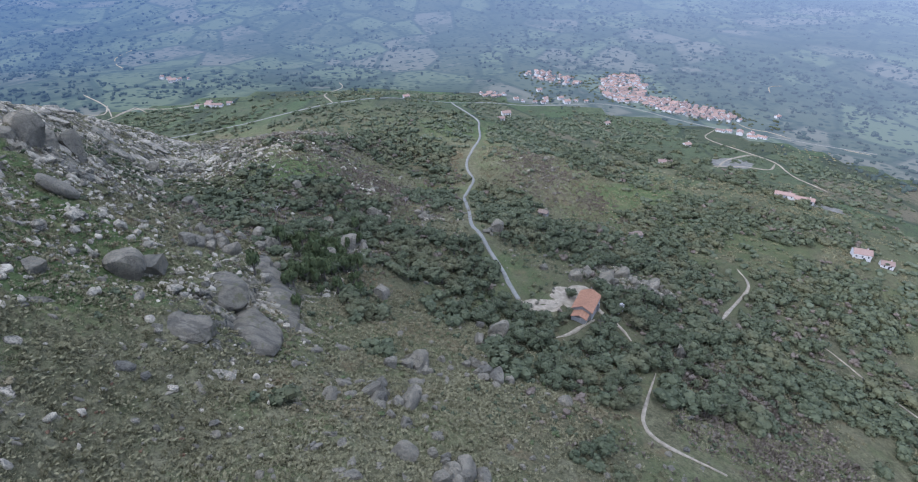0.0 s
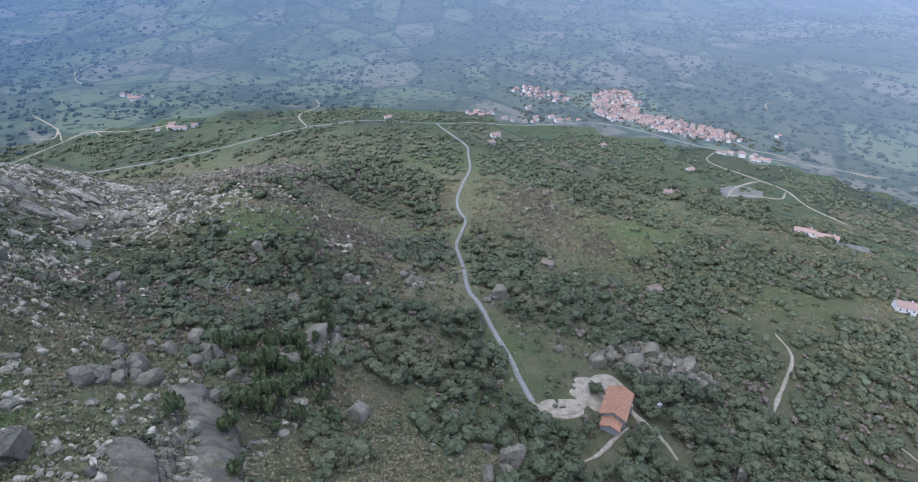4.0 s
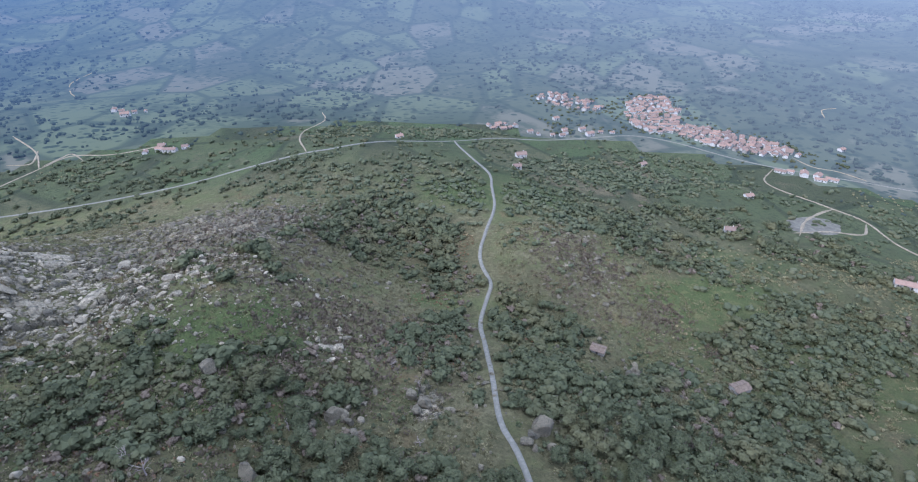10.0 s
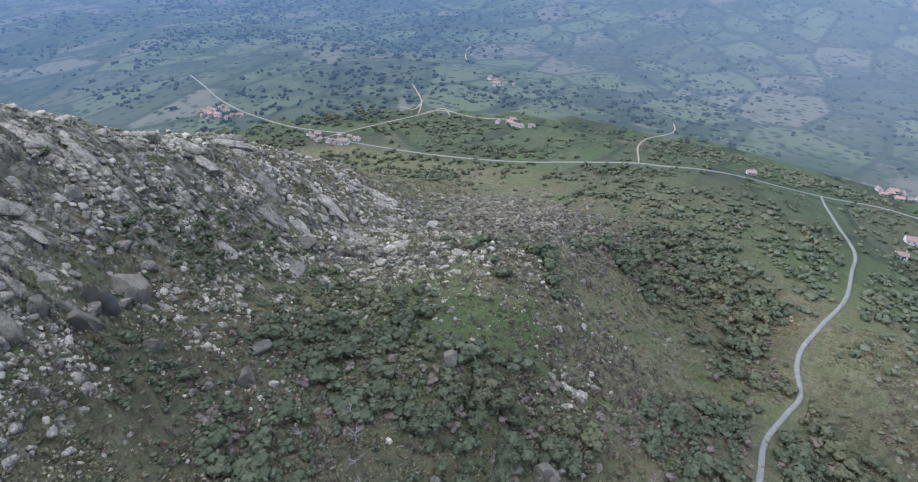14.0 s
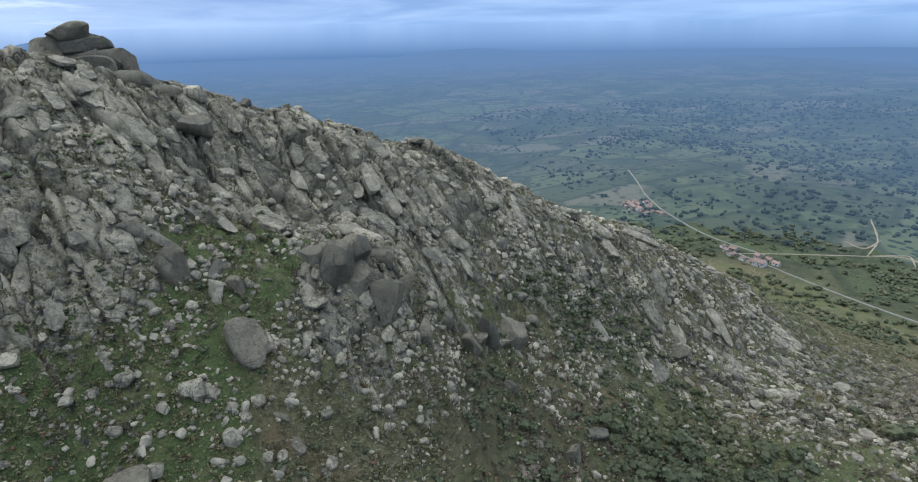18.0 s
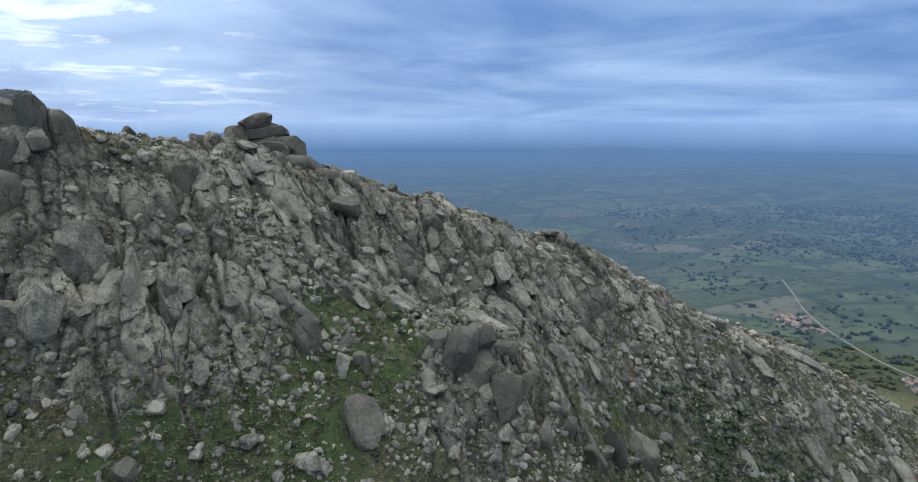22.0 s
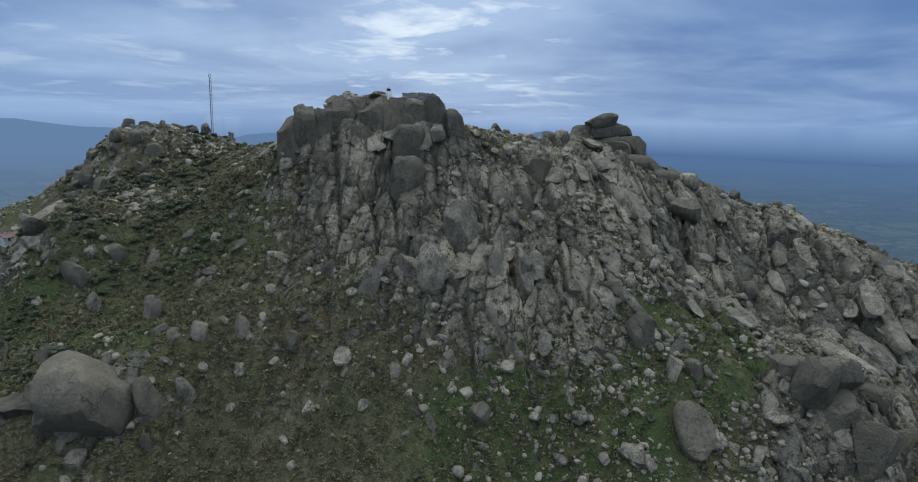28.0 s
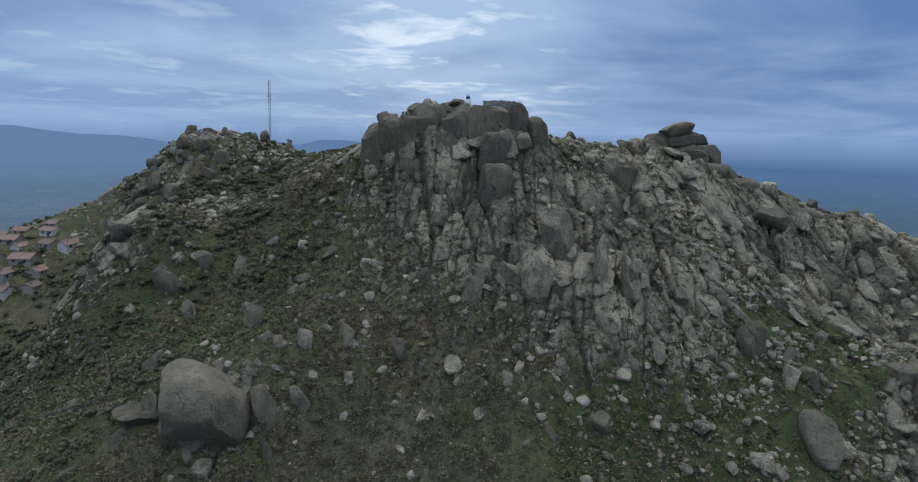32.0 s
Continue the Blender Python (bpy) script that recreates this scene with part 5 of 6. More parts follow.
boulder(-86.0, 118.0, (9.5, 10.5, 10.5), 0.6, 45, "large cleft granite boulder with flat face on green turf", dz=66.2, cuts=8, boxy=0.4, mat=M_DARKROCK)
boulder(-81.0, 122.0, (7, 6.5, 8.0), 0.6, 46, "smaller half of the cleft granite boulder", dz=65.4, cuts=8, boxy=0.35, mat=M_DARKROCK)
for i, (x, y, w, h) in enumerate(((-90.5, 121, 4.2, 3.6), (-93, 118.5, 3.4, 3.0), (-94, 134, 4.4, 4.2), (-88, 133, 2.6, 2.2), (-98, 122, 3.0, 2.6))):
    boulder(x, y, (w, w * 0.9, h), i * 0.7, 60 + i, "pale fresh granite stone on green turf", sink=0.2, mat=M_PALE, group="pale stones")
for i, (x, y, w, h, d) in enumerate(((-108, 82, 11, 17, 7), (-104.5, 76, 8, 13, 6), (-110.5, 89.5, 4.6, 17, 5), (-113, 95, 5, 12, 5), (-103, 69, 6, 10, 6), (-116, 76, 9, 14, 7))):
    boulder(x, y, (d, w, h), 0.35 + 0.1 * i, 70 + i, "smooth pale granite buttress of the cliff", sink=0.38, lean=(0.0, -0.35), boxy=0.4, cuts=6)
# summit ramparts of rock
# rows: x, y, width, depth, height, height of its top
CREST = [(-111, 19, 7, 8, 18, 140.5), (-114.5, 23, 8, 9, 20, 144.0), (-118, 27, 7, 8, 18, 142.5), (-121.5, 29, 9, 9, 20, 146.5), (-126, 32, 9, 9, 19, 146.0),
         (-127, 37.5, 9, 9, 20, 147.0), (-130, 43, 9, 9, 20, 146.4), (-133, 48.5, 9, 9, 20, 146.2), (-135.5, 53.5, 6, 7, 18, 147.0), (-138.5, 58, 6, 7, 14, 143.0),
         (-122, 37, 9, 8, 16, 138.0), (-127, 50, 10, 8, 15, 138.5), (-114, 30, 8, 8, 14, 131.0), (-120, 55, 10, 8, 14, 130.0),
         (-135, 38, 14, 13, 10, 146.4), (-133, 30, 11, 11, 9, 145.2), (-141, 47, 11, 11, 9, 145.6)]
for i, (x, y, w, d, h, top) in enumerate(CREST):
    boulder(x, y, (d, w, h), 0.60 + 0.30 * math.sin(i * 2.3), 130 + i, "dark fractured granite rampart of the summit cliff", dz=top - 0.47 * h, boxy=0.46, cuts=9, lo=0.70, hi=0.96, rough=0.045, lean=(0.03 * math.sin(i), 0.03 * math.cos(i)), group="summit rocks", mat=M_DARKROCK)
boulder(-131.0, 57.5, (6, 6.5, 6.5), 0.3, 171, "round granite boulder wedged below the summit", dz=136.5, smooth=True, group="summit rocks")
boulder(-121.5, 26.5, (4.6, 6, 4.0), 0.9, 172, "rounded granite block on the edge of the summit", dz=144.6, smooth=True, group="summit rocks")
boulder(-114.0, 20.5, (4.0, 4, 4.2), 0.2, 173, "rounded granite block on the edge of the summit", dz=142.2, smooth=True, group="summit rocks")
# the tor on the ridge: stones stacked on stones
TX, TY = -177.0, 89.5
tz = 134.5
for i, (dx, dy, dz, w, d, h) in enumerate(((0, 0, 0.6, 19, 12, 12), (-3, 9, -2.0, 13, 10, 9), (2, -9, -2.0, 13, 9, 8.5), (0.2, -0.6, 5.6, 12, 8.5, 7), (-1.0, 3.5, 2.6, 15, 9, 7), (0.5, -5.6, 1.8, 12, 8, 7), (3.5, 5.0, -3.0, 10, 8, 7), (3, -14, -5.5, 15, 10, 7), (1, 13, -7.5, 15, 10, 8), (6, 3, -6.5, 17, 10, 8), (5, -7, -5.5, 16, 10, 8), (-2, 20, -11.0, 13, 9, 7))):
    boulder(TX + dx, TY + dy, (d, w, h), 0.5, 150 + i, "rounded granite block stacked on the ridge tor", dz=tz + dz, cuts=8, boxy=0.4, mat=M_DARKROCK, group="tor stones", smooth=True)
rs = np.random.RandomState(44)
for i in range(26):
    x, y, w = -94 + rs.normal(0, 8), -60 + rs.normal(0, 11), rs.uniform(3.4, 7.5)
    boulder(x, y, (w, w * rs.uniform(0.7, 1.0), w * rs.uniform(0.8, 1.2)), rs.uniform(0, 6), 230 + i, "rounded granite boulder heaped on the mast hill", sink=0.38, boxy=0.4, cuts=10, lo=0.55, hi=0.9, smooth=True, mat=M_DARKROCK, group="heaped boulders")
for i, (x, y, w, h) in enumerate(((-159, 60, 5.5, 3.6), (-133, -57.5, 6.5, 6.5), (-130, -59.5, 4.0, 3.6), (-119.5, -61, 4.6, 5.0), (-117.5, -60.5, 3.4, 6.5), (-123, -62, 4, 3.6), (-114.5, -59.5, 3.4, 3.0), (-103.5, -88, 5.0, 5.4),
                                  (-190, 128, 5, 4.0), (-196, 140, 4.5, 4), (-205, 166, 4.2, 5.0), (-209, 172, 4.4, 4.2), (-182, 104, 6, 4), (-168, 75, 5, 3.2))):
    boulder(x, y, (w, w * 0.8, h), i * 0.9, 170 + i, "rounded granite block on the skyline of the ridge", sink=0.16, group="skyline stones", smooth=True, boxy=0.4, mat=M_DARKROCK)


# ---- smaller rocks ----
ROCKS3 = [rock_shape(360 + k, ICO3, 8, 0.60, 0.93, 0.035, 0.42) for k in range(10)]
ROCKS2 = [rock_shape(300 + k, ICO2, 6, 0.62, 0.93, 0.05, 0.36) for k in range(10)]
ROCKS1 = [rock_shape(330 + k, ICO1, 6, 0.45, 0.85, 0.09, 0.3) for k in range(10)]


def spots(seed, n, box_, dens, lo, hi, flat=(0.7, 1.3), tall=(0.5, 1.0), sink=0.3, power=2.5, lean=0.4, joint=None):
    """Places for loose stones: kept where the density function allows."""
    rs = np.random.RandomState(seed)
    x0, x1, y0, y1 = box_
    x, y = rs.uniform(x0, x1, n * 6), rs.uniform(y0, y1, n * 6)
    keep = rs.rand(n * 6) < dens(x, y)
    x, y = x[keep][:n], y[keep][:n]
    s = lo + (hi - lo) * rs.rand(len(x)) ** power
    sx, sy, sz = s * rs.uniform(*flat, len(x)), s * rs.uniform(*flat, len(x)), s * rs.uniform(*tall, len(x))
    z = land(x, y) + sz * (1 - 2 * sink) * 0.5
    yaw = rs.uniform(0, 6.3, len(x)) if joint is None else joint + rs.normal(0, 0.22, len(x)) + 1.571 * rs.randint(0, 4, len(x))
    return np.stack([x, y, z, sx / 2, sy / 2, sz / 2, yaw, rs.uniform(-lean, lean, len(x)), rs.uniform(-lean, lean, len(x)), rs.randint(0, 10, len(x))], 1)


CRAGTOP = [(-60, 126, 16, 26, 1.3)]   # bare rock, no loose blocks


def d_rock(x, y):
    r = rockiness(x, y)
    return (1 - np.clip(blobs(x, y, CRAGTOP), 0, 1)) * np.clip(r * 1.3 - 0.14, 0, 1) * np.clip(fbm(x, y, 12, 75, 3) * 4 - 1.3, 0.12, 1) * (1 - 0.80 * np.clip((r - 0.5) / 0.3, 0, 1))


TALUS = [(-190, 185, 30, 40, 0.9), (-160, 172, 30, 25, 0.9), (-168, 215, 26, 30, 0.7), (-172, 262, 26, 30, 0.2), (-150, 130, 26, 20, 0.6), (-128, 108, 16, 14, 0.5)]


def d_edge(x, y):
    """Stones gather at the foot of the rocks and on the turf ledges."""
    r = rockiness(x, y)
    return np.clip(1.3 * r * (1.15 - r) * 2 + 0.6 * np.clip(blobs(x, y, LUSH[:8]), 0, 1) + 0.6 * blobs(x, y, TALUS), 0, 1) * np.clip(fbm(x, y, 9, 71, 2) * 3 - 1.0, 0, 1) * (1 - 0.86 * open_heath(x, y)) * (1 - 0.85 * np.clip((r - 0.65) / 0.2, 0, 1))


HEATH = [(-52, 76, 30, 34, 1.0), (-30, 110, 24, 22, 0.6), (-84, 18, 24, 34, 0.9), (-20, 40, 40, 40, 0.8)]


def open_heath(x, y):
    """1 where the slope is closed heath with few stones."""
    return np.clip(blobs(x, y, HEATH), 0, 1)


def d_heath(x, y):
    return (1 - 0.6 * open_heath(x, y)) * 0.25 + 0.5 * np.clip(fbm(x, y, 14, 81, 2) * 3 - 1.2, 0, 1)


def d_mass(x, y):
    return (1 - np.clip(blobs(x, y, CRAGTOP), 0, 1)) * np.clip(rockiness(x, y) * 1.6 - 0.34, 0, 1) * np.clip(fbm(x, y, 22, 77, 3) * 5 - 1.9, 0.06, 1)


FACE = (-228, -35, -150, 330)
scatter_slabs("rock_slabs", ROCKS3, slab_spots(1, 430, FACE, d_mass, 3.5, 9.0, long=(1.3, 2.3), wide=(0.5, 0.85), thick=(0.35, 0.6), sink=0.70, power=1.6, lean=0.06, turn=0.14), M_ROCK, "massive granite slabs of the cliffs", "rocks", 0.6)
scatter_slabs("rock_outcrops", ROCKS2, slab_spots(11, 2600, FACE, d_rock, 0.9, 3.6, long=(0.9, 1.6), wide=(0.65, 1.1), thick=(0.5, 0.95), sink=0.56, power=2.2, lean=0.16, turn=0.5), M_ROCK, "fractured granite blocks of the cliffs", "rocks", 0.6)
ROCKS0 = [rock_shape(390 + k, ICO1, 5, 0.5, 0.85, 0.08, 0.3) for k in range(10)]
scatter_slabs("heath_outcrops", ROCKS2, slab_spots(13, 300, (-130, 0, -30, 150), lambda x, y: 0.25 * open_heath(x, y) + 0.3 * (fbm(x, y, 15, 78, 2) > 0.55), 1.2, 5.0, long=(1.0, 1.8), wide=(0.5, 0.9), thick=(0.5, 0.8), sink=0.66, power=2.6, lean=0.2, turn=0.5), M_DARKROCK, "dark granite ribs showing through the heath", "rocks", 0.7)
scatter_slabs("scree", ROCKS0, slab_spots(2, 11000, FACE, d_edge, 0.4, 1.3, long=(0.8, 1.4), wide=(0.6, 1.1), thick=(0.5, 0.9), sink=0.34, power=1.4, turn=1.5, lean=0.4), M_PALE, "pale granite scree on turf ledges", "scree")
scatter_slabs("talus", ROCKS2, slab_spots(12, 3000, FACE, d_edge, 1.2, 2.8, long=(0.8, 1.4), wide=(0.6, 1.1), thick=(0.5, 0.9), sink=0.36, power=2.2, turn=1.5, lean=0.4), M_PALE, "tumbled granite blocks on turf ledges", "talus", 0.8)
scatter_join("loose_stones", ROCKS1, spots(3, 2800, (-130, 110, 40, 330), d_heath, 0.4, 2.6, sink=0.35, power=4.0, lean=0.5), M_DARKROCK, "grey granite stones scattered in heath", "stones")
scatter_join("far_rocks", ROCKS1, spots(4, 2600, (-175, 95, 320, 470), lambda x, y: np.clip(rockiness(x, y) * 1.5, 0, 1), 0.8, 3.6, sink=0.40, power=3.0), M_DARKROCK, "low granite rocks on the far knolls", "stones")
sp = spots(5, 190, (-200, -40, -50, 300), lambda x, y: 0.5 * d_edge(x, y) + 0.4 * d_rock(x, y), 2.0, 4.6, tall=(0.6, 1.0), sink=0.40, power=2.2, lean=0.35)
ROCK_MESH = [crisp("boulder", *ROCKS3[k], M_ROCK) for k in range(10)]
for x, y, z, sx, sy, sz, yaw, lx, ly, k in sp:
    ob = tagged(new("boulder", ROCK_MESH[int(k)]), "grey granite boulder on the rocky slope", "boulder", "slope boulders")
    ob.matrix_basis = Matrix.LocRotScale((x, y, z), Euler((lx, ly, yaw)), (sx, sy, sz))


# ---- trees and shrubs ----
def crown_shape(seed, n, leaf, lobes=7, squash=0.75):
    """A crown of leaf clumps gathered in uneven lobes, with gaps."""
    rs = np.random.RandomState(seed)
    c = rs.normal(size=(lobes, 3))
    c = c / np.linalg.norm(c, axis=1, keepdims=True) * rs.uniform(0.35, 0.62, (lobes, 1))
    c[:, 2] = np.abs(c[:, 2]) * 0.7 - 0.1
    r = rs.uniform(0.30, 0.48, lobes)
    vs, fs = [], []
    for i in range(n):
        k = rs.randint(lobes)
        d = rs.normal(size=3)
        d[2] = d[2] * 0.8 + 0.25
        d /= np.linalg.norm(d)
        p = c[k] + d * r[k] * rs.uniform(0.75, 1.08)
        nrm = d + rs.normal(size=3) * 0.55
        nrm /= np.linalg.norm(nrm)
        a = np.cross(nrm, rs.normal(size=3))
        a /= np.linalg.norm(a)
        b = np.cross(nrm, a)
        s = leaf * rs.uniform(0.6, 1.3)
        q = [p + a * s, p + b * s * 0.8 + nrm * s * 0.25, p - a * s, p - b * s * 0.8 - nrm * s * 0.2]
        fs.append([len(vs) + j for j in range(4)])
        vs += q
    v, f = np.array(vs), np.array(fs)
    v[:, 2] *= squash
    return v, f, c, r


def core_shape(c, r, squash, k=0.80):
    vs, fs, n0 = [], [], 0
    for cc, rr in zip(c, r):
        v, f = ICO1
        vs.append(v * rr * k + cc)
        fs.append(f + n0)
        n0 += len(v)
    v = np.concatenate(vs)
    v[:, 2] *= squash
    return v, np.concatenate(fs)


def tree_proto(seed, mat, label, crown_r, crown_h, trunk_h, n=330, leaf=0.13, category="tree", group="oaks on the hillside"):
    root = tagged(new("tree"), label, category, group)
    v, f, c, r = crown_shape(seed, n, leaf, 8, crown_h / crown_r)
    v = v * crown_r
    v[:, 2] += trunk_h + crown_h * 0.25
    part("crown", mesh_np("crown", v, f, mat), root)
    cv, cf = core_shape(c, r, crown_h / crown_r)
    cv = cv * crown_r
    cv[:, 2] += trunk_h + crown_h * 0.25
    part("inner_foliage", mesh_np("inner_foliage", cv, cf, mat), root)
    rs = np.random.RandomState(seed)
    bm = bmesh.new()
    bmesh.ops.create_cone(bm, cap_ends=True, segments=7, radius1=0.28, radius2=0.15, depth=trunk_h + 1.6, matrix=Matrix.Translation((0, 0, trunk_h / 2 - 0.3)))
    for k in range(4):
        a = k * 1.57 + rs.uniform(-0.4, 0.4)
        d = Vector((math.cos(a), math.sin(a), 1.0)).normalized()
        bmesh.ops.create_cone(bm, cap_ends=True, segments=5, radius1=0.13, radius2=0.05, depth=crown_r * 0.9, matrix=Matrix.Translation(Vector((0, 0, trunk_h * 0.8)) + d * crown_r * 0.4) @ d.to_track_quat("Z", "Y").to_matrix().to_4x4())
    part("trunk", from_bm("trunk", bm, M_BARK), root)
    return root


PROTO = [tree_proto(500 + k, M_OAK, "evergreen oak with a broad dark green crown", 2.9 + 0.3 * k, 2.3 + 0.2 * k, 1.5 + 0.2 * k, n=950, leaf=0.075) for k in range(5)]
PROTO_E = [tree_proto(520 + k, M_EUC, "tall yellowish green tree on the slope", 1.9, 3.6, 2.6, group="tall trees of the gully") for k in range(2)]


def wood_spots(seed, n, box_, dens, gap):
    rs = np.random.RandomState(seed)
    x0, x1, y0, y1 = box_
    out, grid = [], {}
    X, Y, U = rs.uniform(x0, x1, n * 12), rs.uniform(y0, y1, n * 12), rs.rand(n * 12)
    ok = U < dens(X, Y)
    for x, y in zip(X[ok], Y[ok]):
        key = (int(x // gap), int(y // gap))
        if any((x - a) ** 2 + (y - b) ** 2 < gap * gap for i in (-1, 0, 1) for j in (-1, 0, 1) for a, b in grid.get((key[0] + i, key[1] + j), ())):
            continue
        if not clear_of_roads(x, y, 4.6) or any((x - a) ** 2 + (y - b) ** 2 < 64 for a, b in HOUSES) or any((x - a) ** 2 + (y - b) ** 2 < (r + 0.5) ** 2 for a, b, r in BIG):
            continue
        grid.setdefault(key, []).append((x, y))
        out.append((x, y))
        if len(out) >= n:
            break
    return np.array(out)


def d_wood(x, y):
    return np.clip((wood_density(x, y) * 0.50 + 1.75 * fbm(x, y, 36, 91, 4) - 1.15) * 9.0, 0, 1) * np.clip(wood_density(x, y) * 3, 0, 1) * (rockiness(x, y) < 0.6)


W = wood_spots(6, 5200, (-130, 330, 85, 520), d_wood, 3.7)
near = (W[:, 0] > -75) & (W[:, 0] < 95) & (W[:, 1] < 262)
rs = np.random.RandomState(8)
trees_near = W[near][:290]
rest = np.concatenate([W[near][290:], W[~near]])
Zt = land(trees_near[:, 0], trees_near[:, 1])
for (x, y), z in zip(trees_near, Zt):
    tall = blobs(np.array([x]), np.array([y]), [(-50, 172, 12, 26, 1.0)])[0] > 0.35 and rs.rand() < 0.7
    p = PROTO_E[rs.randint(2)] if tall else PROTO[rs.randint(5)]
    s = rs.uniform(0.55, 1.55)
    ob = copy_thing(p, Matrix.LocRotScale((x, y, z - 0.1), Euler((0, 0, rs.uniform(0, 6.3))), None))
    ob.scale = (s, s, s * rs.uniform(0.85, 1.15))
for k in range(46):
    x, y, s = -50 + rs.normal(0, 6), 174 + rs.normal(0, 15), rs.uniform(0.9, 1.7)
    ob = copy_thing(PROTO_E[k % 2], Matrix.LocRotScale((x, y, land1(x, y) - 0.1), Euler((0, 0, rs.uniform(0, 6.3))), None))
    ob.scale = (s, s, s * rs.uniform(0.95, 1.25))
park = copy_thing(PROTO[2], Matrix.LocRotScale((49.0, 194.0, land1(49.0, 194.0)), Euler((0, 0, 1)), None))
park["label"] = "round evergreen oak standing before the chapel"
for p in PROTO + PROTO_E:
    for o in (*p.children_recursive, p):
        bpy.data.objects.remove(o)


def clump_shape(seed, n, leaf, lobes=5):
    v, f, c, r = crown_shape(seed, n, leaf, lobes, 0.8)
    cv, cf = core_shape(c, r, 0.8, 0.82)
    v[:, 2] += 0.35
    cv[:, 2] += 0.35
    tri = np.concatenate([f[:, [0, 1, 2]], f[:, [0, 2, 3]]])
    return np.concatenate([v, cv]), np.concatenate([tri, cf + len(v)])


def sparse_tuft(seed, n=14):
    """A low heath plant: a mound of thin upright sprays."""
    rs = np.random.RandomState(seed)
    a, r = rs.uniform(0, 2 * math.pi, n), np.sqrt(rs.rand(n))
    out = np.stack([np.cos(a), np.sin(a)], 1)
    foot = np.concatenate([out * (r * 0.60)[:, None], np.zeros((n, 1))], 1)
    tip = np.concatenate([out * (r * 1.05)[:, None], (0.85 * (1.1 - r ** 2) * rs.uniform(0.6, 1.1, n))[:, None]], 1)
    tip[:, :2] += rs.normal(0, 0.16, (n, 2))
    b = rs.uniform(0, 2 * math.pi, n)
    side = np.stack([np.cos(b), np.sin(b), np.zeros(n)], 1) * rs.uniform(0.13, 0.24, n)[:, None]
    mid = 0.45 * foot + 0.55 * tip
    v = np.stack([foot, mid + side, tip, mid - side], 1).reshape(-1, 3)
    k = np.arange(n)[:, None] * 4
    return v, np.concatenate([k + [0, 1, 2], k + [0, 2, 3]])


def core_only(seed, lobes=4):
    rs = np.random.RandomState(seed)
    c = rs.normal(size=(lobes, 3)) * 0.38
    c[:, 2] = np.abs(c[:, 2]) * 0.7 + 0.25
    v, f = core_shape(c, rs.uniform(0.35, 0.6, lobes), 0.8, 1.0)
    return v + rs.normal(size=v.shape) * 0.07, f


CLUMPS = [clump_shape(600 + k, 120, 0.12, 6) for k in range(6)]
LOWS = [clump_shape(620 + k, 46, 0.145, 4) for k in range(6)]
TUFTS = [sparse_tuft(660 + k) for k in range(6)]
FARS = [core_only(640 + k, 2) for k in range(6)]


def plants(name, shapes, xy, lo, hi, mat, label, seed, tall=(0.8, 1.2), category="woodland"):
    rs = np.random.RandomState(seed)
    if not len(xy):
        return
    n = len(xy)
    s = rs.uniform(lo, hi, n)
    z = land(xy[:, 0], xy[:, 1])
    sp = np.stack([xy[:, 0], xy[:, 1], z - 0.15, s, s, s * rs.uniform(*tall, n), rs.uniform(0, 6.3, n), rs.uniform(-.1, .1, n), rs.uniform(-.1, .1, n), rs.randint(0, 6, n)], 1)
    scatter_join(name, shapes, sp, mat, label, category)


mixed = np.random.RandomState(77).rand(len(rest)) + 0.9 * (fbm(rest[:, 0], rest[:, 1], 30, 88, 3) - 0.5)
plants("oak_wood", CLUMPS, rest[mixed > 0.42], 1.8, 6.2, M_OAK, "evergreen oaks covering the lower slopes", 21)
plants("olive_scrub", LOWS, rest[(mixed <= 0.42) & (mixed > 0.18)], 1.2, 3.2, M_HEDGE, "olive-green tall scrub among the oaks", 54, category="shrubs")
plants("grey_scrub", LOWS, rest[mixed <= 0.18], 1.2, 3.4, M_GREY, "leafless grey scrub among the oaks", 55, category="shrubs")


def free(seed, n, box_, dens):
    rs = np.random.RandomState(seed)
    x, y = rs.uniform(box_[0], box_[1], n * 5), rs.uniform(box_[2], box_[3], n * 5)
    ok = rs.rand(n * 5) < dens(x, y)
    x, y = x[ok][:n], y[ok][:n]
    R = ALL_ROUTES[::2]
    cell = {(int(a // 4), int(b // 4)) for a, b in R}
    cell |= {(i + u, j + v) for i, j in cell for u in (-1, 0, 1) for v in (-1, 0, 1)}
    ok = np.array([(int(a // 4), int(b // 4)) not in cell for a, b in zip(x, y)])
    return np.stack([x[ok], y[ok]], 1)


def d_shrub(x, y):
    return np.clip(0.32 + 1.5 * (fbm(x, y, 16, 95, 3) - 0.42), 0.06, 1) * (1 - 0.85 * np.clip(rockiness(x, y), 0, 1)) * (1 - 0.6 * np.clip(blobs(x, y, LUSH), 0, 1))


